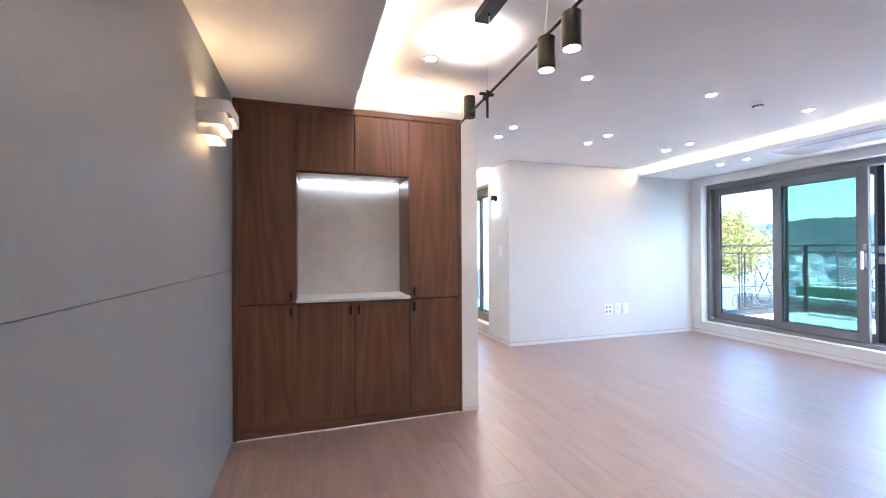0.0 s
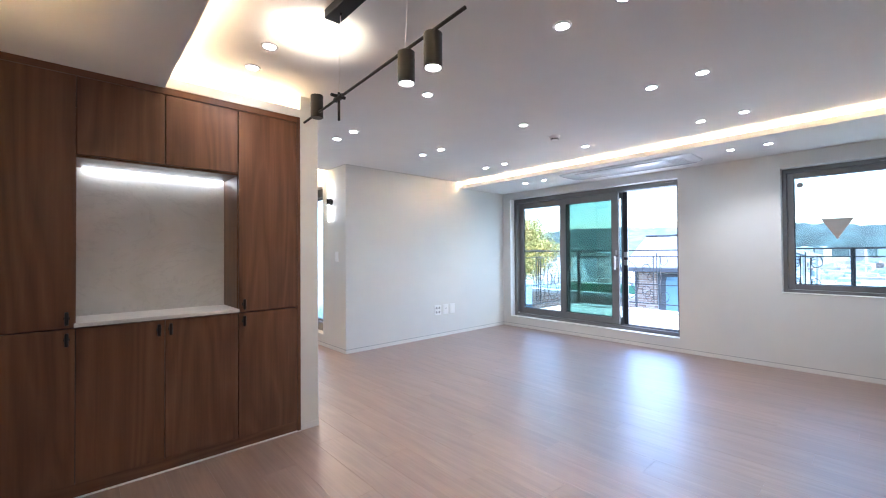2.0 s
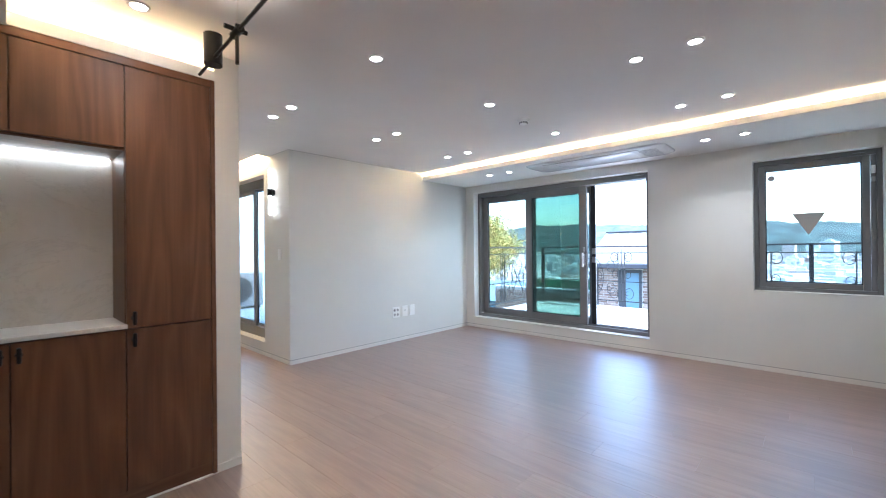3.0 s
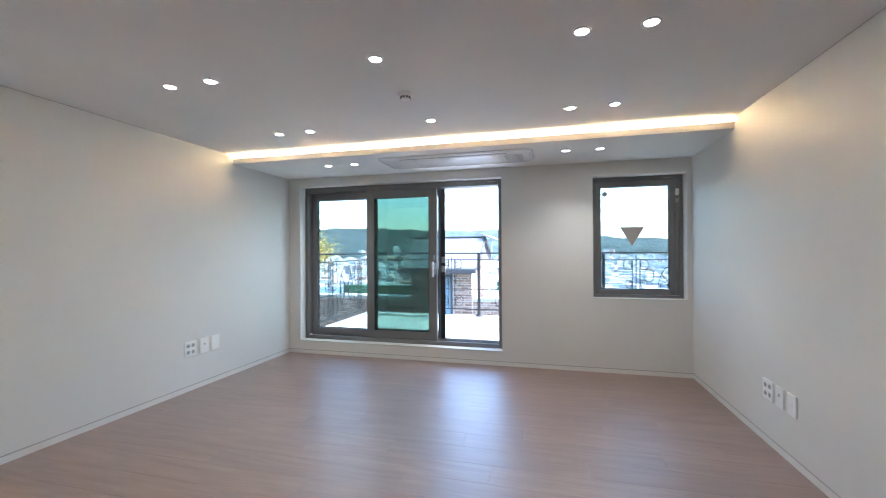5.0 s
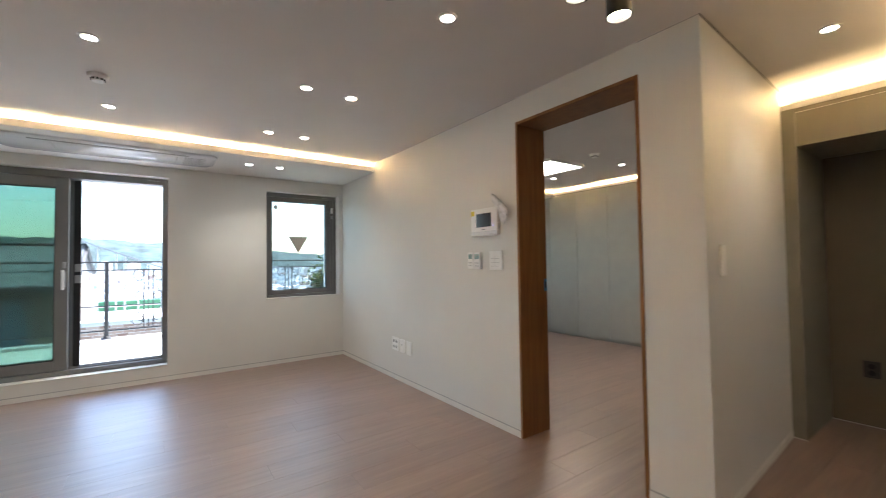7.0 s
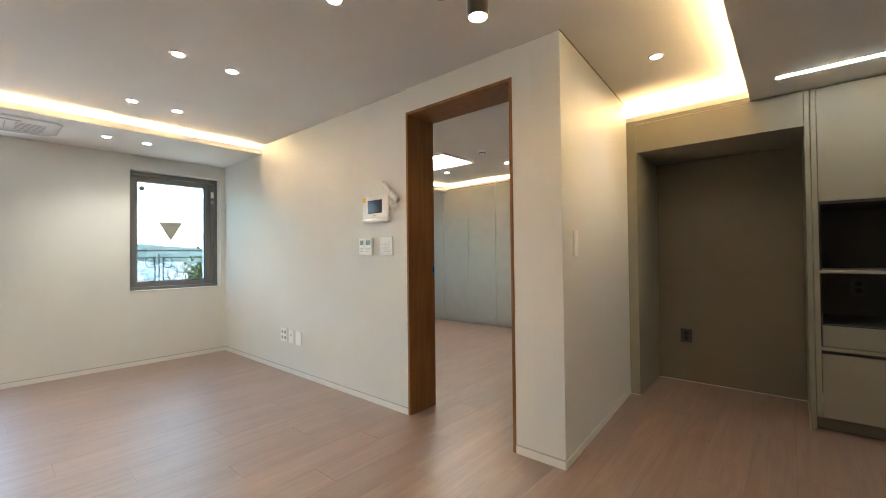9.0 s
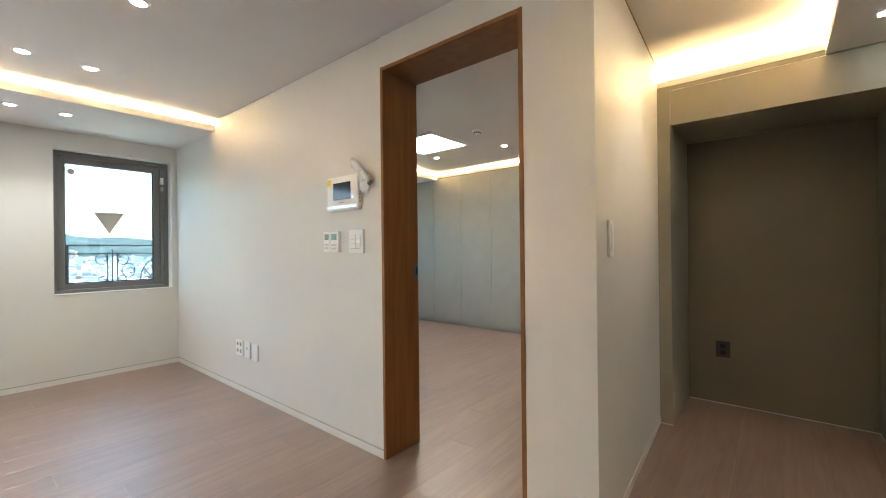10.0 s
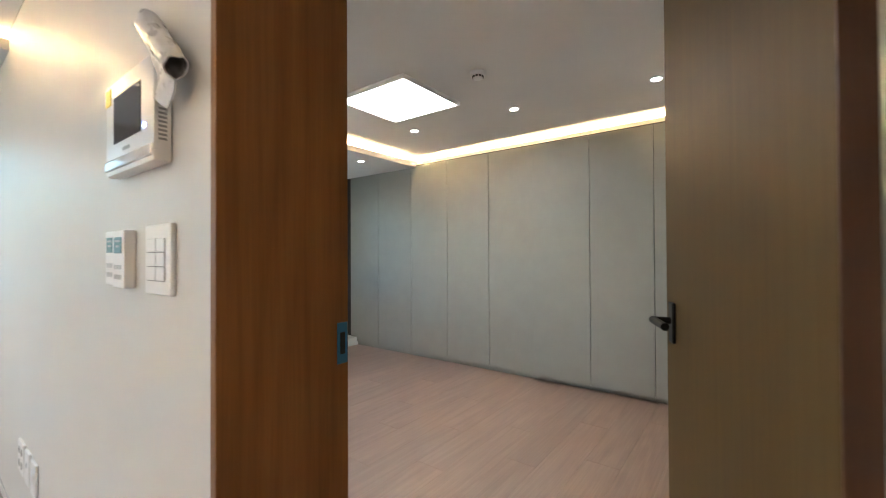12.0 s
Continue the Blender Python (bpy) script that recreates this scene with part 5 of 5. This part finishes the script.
for k in range(6):
    bm = bmesh.new()
    ring_of(bm, (3.92, 9.034, 0.47), (1, 0, 0), Z, 0.06 + 0.04 * k, 0.06 + 0.04 * k, 30, 0.003)
    part("guard_ring", bm, M_OFFWHITE, cu)
for sx in (3.62, 4.26):
    part("foot", bx(sx, 9.05, 0.10, sx + 0.08, 9.38, 0.14), M_SEAL, cu)


# ---- trees ----
def tree(name, at, trunk_h, crown, count, leaf_size, leaf_mat, label, seed, spread=0.55):
    """Tapered trunk, limbs, and a crown of many small leaves gathered in clumps."""
    rr = random.Random(seed)
    x, y, z = at
    t = thing(name, at, label, "tree")
    bm = bmesh.new()
    top = Vector((x + 0.1, y - 0.05, z + trunk_h))
    tube(bm, [(x, y, z), (x + 0.05, y, z + trunk_h * 0.5), top], 0.09, 9)
    part("trunk", bm, M_BARK, t)
    cx, cy, cz, rx, ry, rz = crown
    clumps = []
    for k in range(26):
        a, e, q = rr.uniform(0, 6.283), rr.uniform(-0.9, 1.2), rr.uniform(0.35, 1.0)
        clumps.append(Vector((cx + rx * q * math.cos(a) * math.cos(e), cy + ry * q * math.sin(a) * math.cos(e), cz + rz * q * math.sin(e))))
    bm = bmesh.new()
    for c in clumps[:14]:
        mid = top.lerp(c, 0.5) + Vector((0, 0, 0.12))
        tube(bm, [top - Vector((0, 0, rr.uniform(0, 0.8))), mid, c], 0.022, 5)
    part("limbs", bm, M_BARK, t)
    verts, faces = [], []
    for i in range(count):
        c = clumps[rr.randrange(len(clumps))]
        p = c + Vector((rr.gauss(0, 1) * rx * spread * 0.5, rr.gauss(0, 1) * ry * spread * 0.5, rr.gauss(0, 1) * rz * spread * 0.42))
        s = leaf_size * rr.uniform(0.6, 1.3)
        m = Euler((rr.uniform(0, 6.28), rr.uniform(0, 6.28), rr.uniform(0, 6.28))).to_matrix()
        b = len(verts)
        for q in ((-0.5, -0.1, 0), (0, -0.55, 0.08), (0.5, -0.1, 0), (0.25, 0.5, -0.05), (-0.25, 0.5, -0.05)):
            verts.append(tuple(p + m @ (Vector(q) * s) - Vector(at)))
        faces.append((b, b + 1, b + 2, b + 3, b + 4))
    me = bpy.data.meshes.new("crown")
    me.from_pydata(verts, [], faces)
    me.materials.append(leaf_mat)
    ob = new("crown", me)
    ob.parent = t
    return t


tree("ginkgo_tree", (15.0, 11.9, -14), 14.6, (15.0, 11.8, 1.25, 1.3, 1.35, 1.30), 32000, 0.062, M_LEAF, "ginkgo tree turning yellow and orange beside the terrace", 3)
tree("garden_tree", (10.4, -1.25, -14), 13.6, (10.4, -1.15, 0.30, 0.6, 0.50, 0.95), 9000, 0.06, M_SHRUB, "green leafy tree beyond the railing", 8)

# ---- far town, hills and ground ----
structure("ground", [(-3000, -3000, -16.2, 3000, 3000, -16.0)], M_GROUND, "hazy ground reaching the horizon", "ground")
rng = random.Random(21)
verts, faces, wv, wf = [], [], [], []


def add_box(vv, ff, x, y, z, w, d, h, turn):
    c, s = math.cos(turn), math.sin(turn)
    b = len(vv)
    for zz in (z, z + h):
        for px, py in ((-w, -d), (w, -d), (w, d), (-w, d)):
            vv.append((x + (px * c - py * s) / 2, y + (px * s + py * c) / 2, zz))
    for q in ((0, 3, 2, 1), (4, 5, 6, 7), (0, 1, 5, 4), (1, 2, 6, 5), (2, 3, 7, 6), (3, 0, 4, 7)):
        ff.append(tuple(b + i for i in q))


for i in range(2600):
    dist = 48 + 900 * rng.random() ** 1.6
    a = rng.uniform(-0.75, 0.95)
    x, y = dist * math.cos(a), dist * math.sin(a)
    if x < 42:
        continue
    w, d = rng.uniform(5, 12), rng.uniform(5, 12)
    h = rng.uniform(4, 8) + (rng.random() < 0.07) * rng.uniform(6, 14) * (dist > 450)
    turn = rng.uniform(-0.5, 0.5)
    rise = max(0, dist - 250) * 0.012
    add_box(verts, faces, x, y, -16, w, d, h + rise, turn)
    add_box(verts, faces, x, y, -16 + h + rise, w * 0.5, d * 0.4, rng.uniform(0.8, 1.8), turn)
    if dist < 420:
        floors = max(1, int(h / 3))
        for fl_ in range(floors):
            for k in range(int(d / 3.2)):
                off = (k + 0.5) * 3.2 - d / 2
                add_box(wv, wf, x - (w / 2 + 0.05) * math.cos(turn) - off * math.sin(turn), y - (w / 2 + 0.05) * math.sin(turn) + off * math.cos(turn), -16 + rise + h - 2.4 - 3 * fl_, 0.16, 1.6, 1.3, turn)
for name, vv, ff, mm in (("far_town", verts, faces, M_TOWN), ("far_town_windows", wv, wf, plain("town_windows", (0.26, 0.33, 0.40), 0.5))):
    me = bpy.data.meshes.new(name)
    me.from_pydata(vv, [], ff)
    me.materials.append(mm)
    tagged(new(name, me), "hazy pale town of many small buildings", "town", kind="stuff")


def ridge_height(a):
    """Height of the skyline over the plain, by bearing."""
    steps = ((-0.9, 12), (-0.35, 11), (-0.15, 20), (0.0, 32), (0.1, 40), (0.25, 33), (0.4, 34), (1.2, 36))
    for (a0, h0), (a1, h1) in zip(steps, steps[1:]):
        if a <= a1:
            return h0 + (h1 - h0) * (a - a0) / (a1 - a0)
    return 36


bm = bmesh.new()
for dist, amp, base in ((760, 1.0, 0), (1150, 1.5, 9)):
    rows = []
    for i in range(421):
        a = -0.85 + 1.95 * i / 420
        lift = ridge_height(a)
        h = amp * (lift + 9 * noise.noise((a * 5, dist * 0.01, 1)) + 4 * noise.noise((a * 17, dist * 0.01, 5)) + 1.6 * noise.noise((a * 60, dist * 0.01, 9)) + 1.3 * noise.noise((a * 230, dist * 0.01, 3)))
        rows.append([bm.verts.new((dd * math.cos(a), dd * math.sin(a), -16 + (h + base + 16) * f)) for dd, f in ((dist - 160, 0.0), (dist - 90, 0.55), (dist, 1.0), (dist + 120, 0.6), (dist + 200, 0.0))])
    for p, q in zip(rows, rows[1:]):
        for k in range(4):
            bm.faces.new((p[k], q[k], q[k + 1], p[k + 1]))
tagged(solid("backdrop_hills", bm, M_HILL, (760, 0, -16), True), "hazy wooded hills on the skyline", "hill", kind="structure")

# ---- floor planks, along the length of the rooms ----
floor_ob = bpy.data.objects["floor"]
PW, PL, PG = 0.192, 1.22, 0.0008
plank_meshes = {}


def plank(x0, x1, y0, y1):
    key = (round(x1 - x0, 4), round(y1 - y0, 4))
    if key not in plank_meshes:
        bm = bmesh.new()
        w, l = (key[0] - PG) / 2, (key[1] - PG) / 2
        lo = [bm.verts.new((sx * w, sy * l, -0.008)) for sx, sy in ((-1, -1), (1, -1), (1, 1), (-1, 1))]
        mid = [bm.verts.new((sx * w, sy * l, -0.0004)) for sx, sy in ((-1, -1), (1, -1), (1, 1), (-1, 1))]
        hi = [bm.verts.new((sx * (w - 0.0004), sy * (l - 0.0004), 0)) for sx, sy in ((-1, -1), (1, -1), (1, 1), (-1, 1))]
        bm.faces.new(hi)
        for p, q in ((lo, mid), (mid, hi)):
            for k in range(4):
                bm.faces.new((p[k], p[(k + 1) % 4], q[(k + 1) % 4], q[k]))
        me = bpy.data.meshes.new("plank")
        bm.to_mesh(me)
        bm.free()
        me.materials.append(M_FLOOR)
        plank_meshes[key] = me
    ob = new("plank", plank_meshes[key])
    ob.parent = floor_ob
    ob.location = Vector(((x0 + x1) / 2, (y0 + y1) / 2, 0)) - floor_ob.location
    return ob


rng = random.Random(5)
row, x = 0, 0.10
while x < 6.45:
    x1 = min(x + PW, 6.45)
    lo_y = -1.75 if x1 < 1.80 else -3.0
    hi_y = 7.4 if 1.70 < x and x1 < XH + 0.1 else (YC + 0.1 if x1 < 1.77 else YT + 0.02)
    if x > XW:
        hi_y = YDB
    y = lo_y - PL * ((row * 0.381 + rng.uniform(-0.05, 0.05)) % 1.0)
    while y < hi_y:
        a, b = max(y, lo_y), min(y + PL, hi_y)
        if b - a > 0.02:
            plank(x, x1, a, b)
        y += PL
    x, row = x1, row + 1
bm = bmesh.new()
box(bm, -2.4, -1.75, -0.008, 0.10, 1.0, 0.0)
part("kitchen_boards", bm, M_FLOOR, floor_ob)
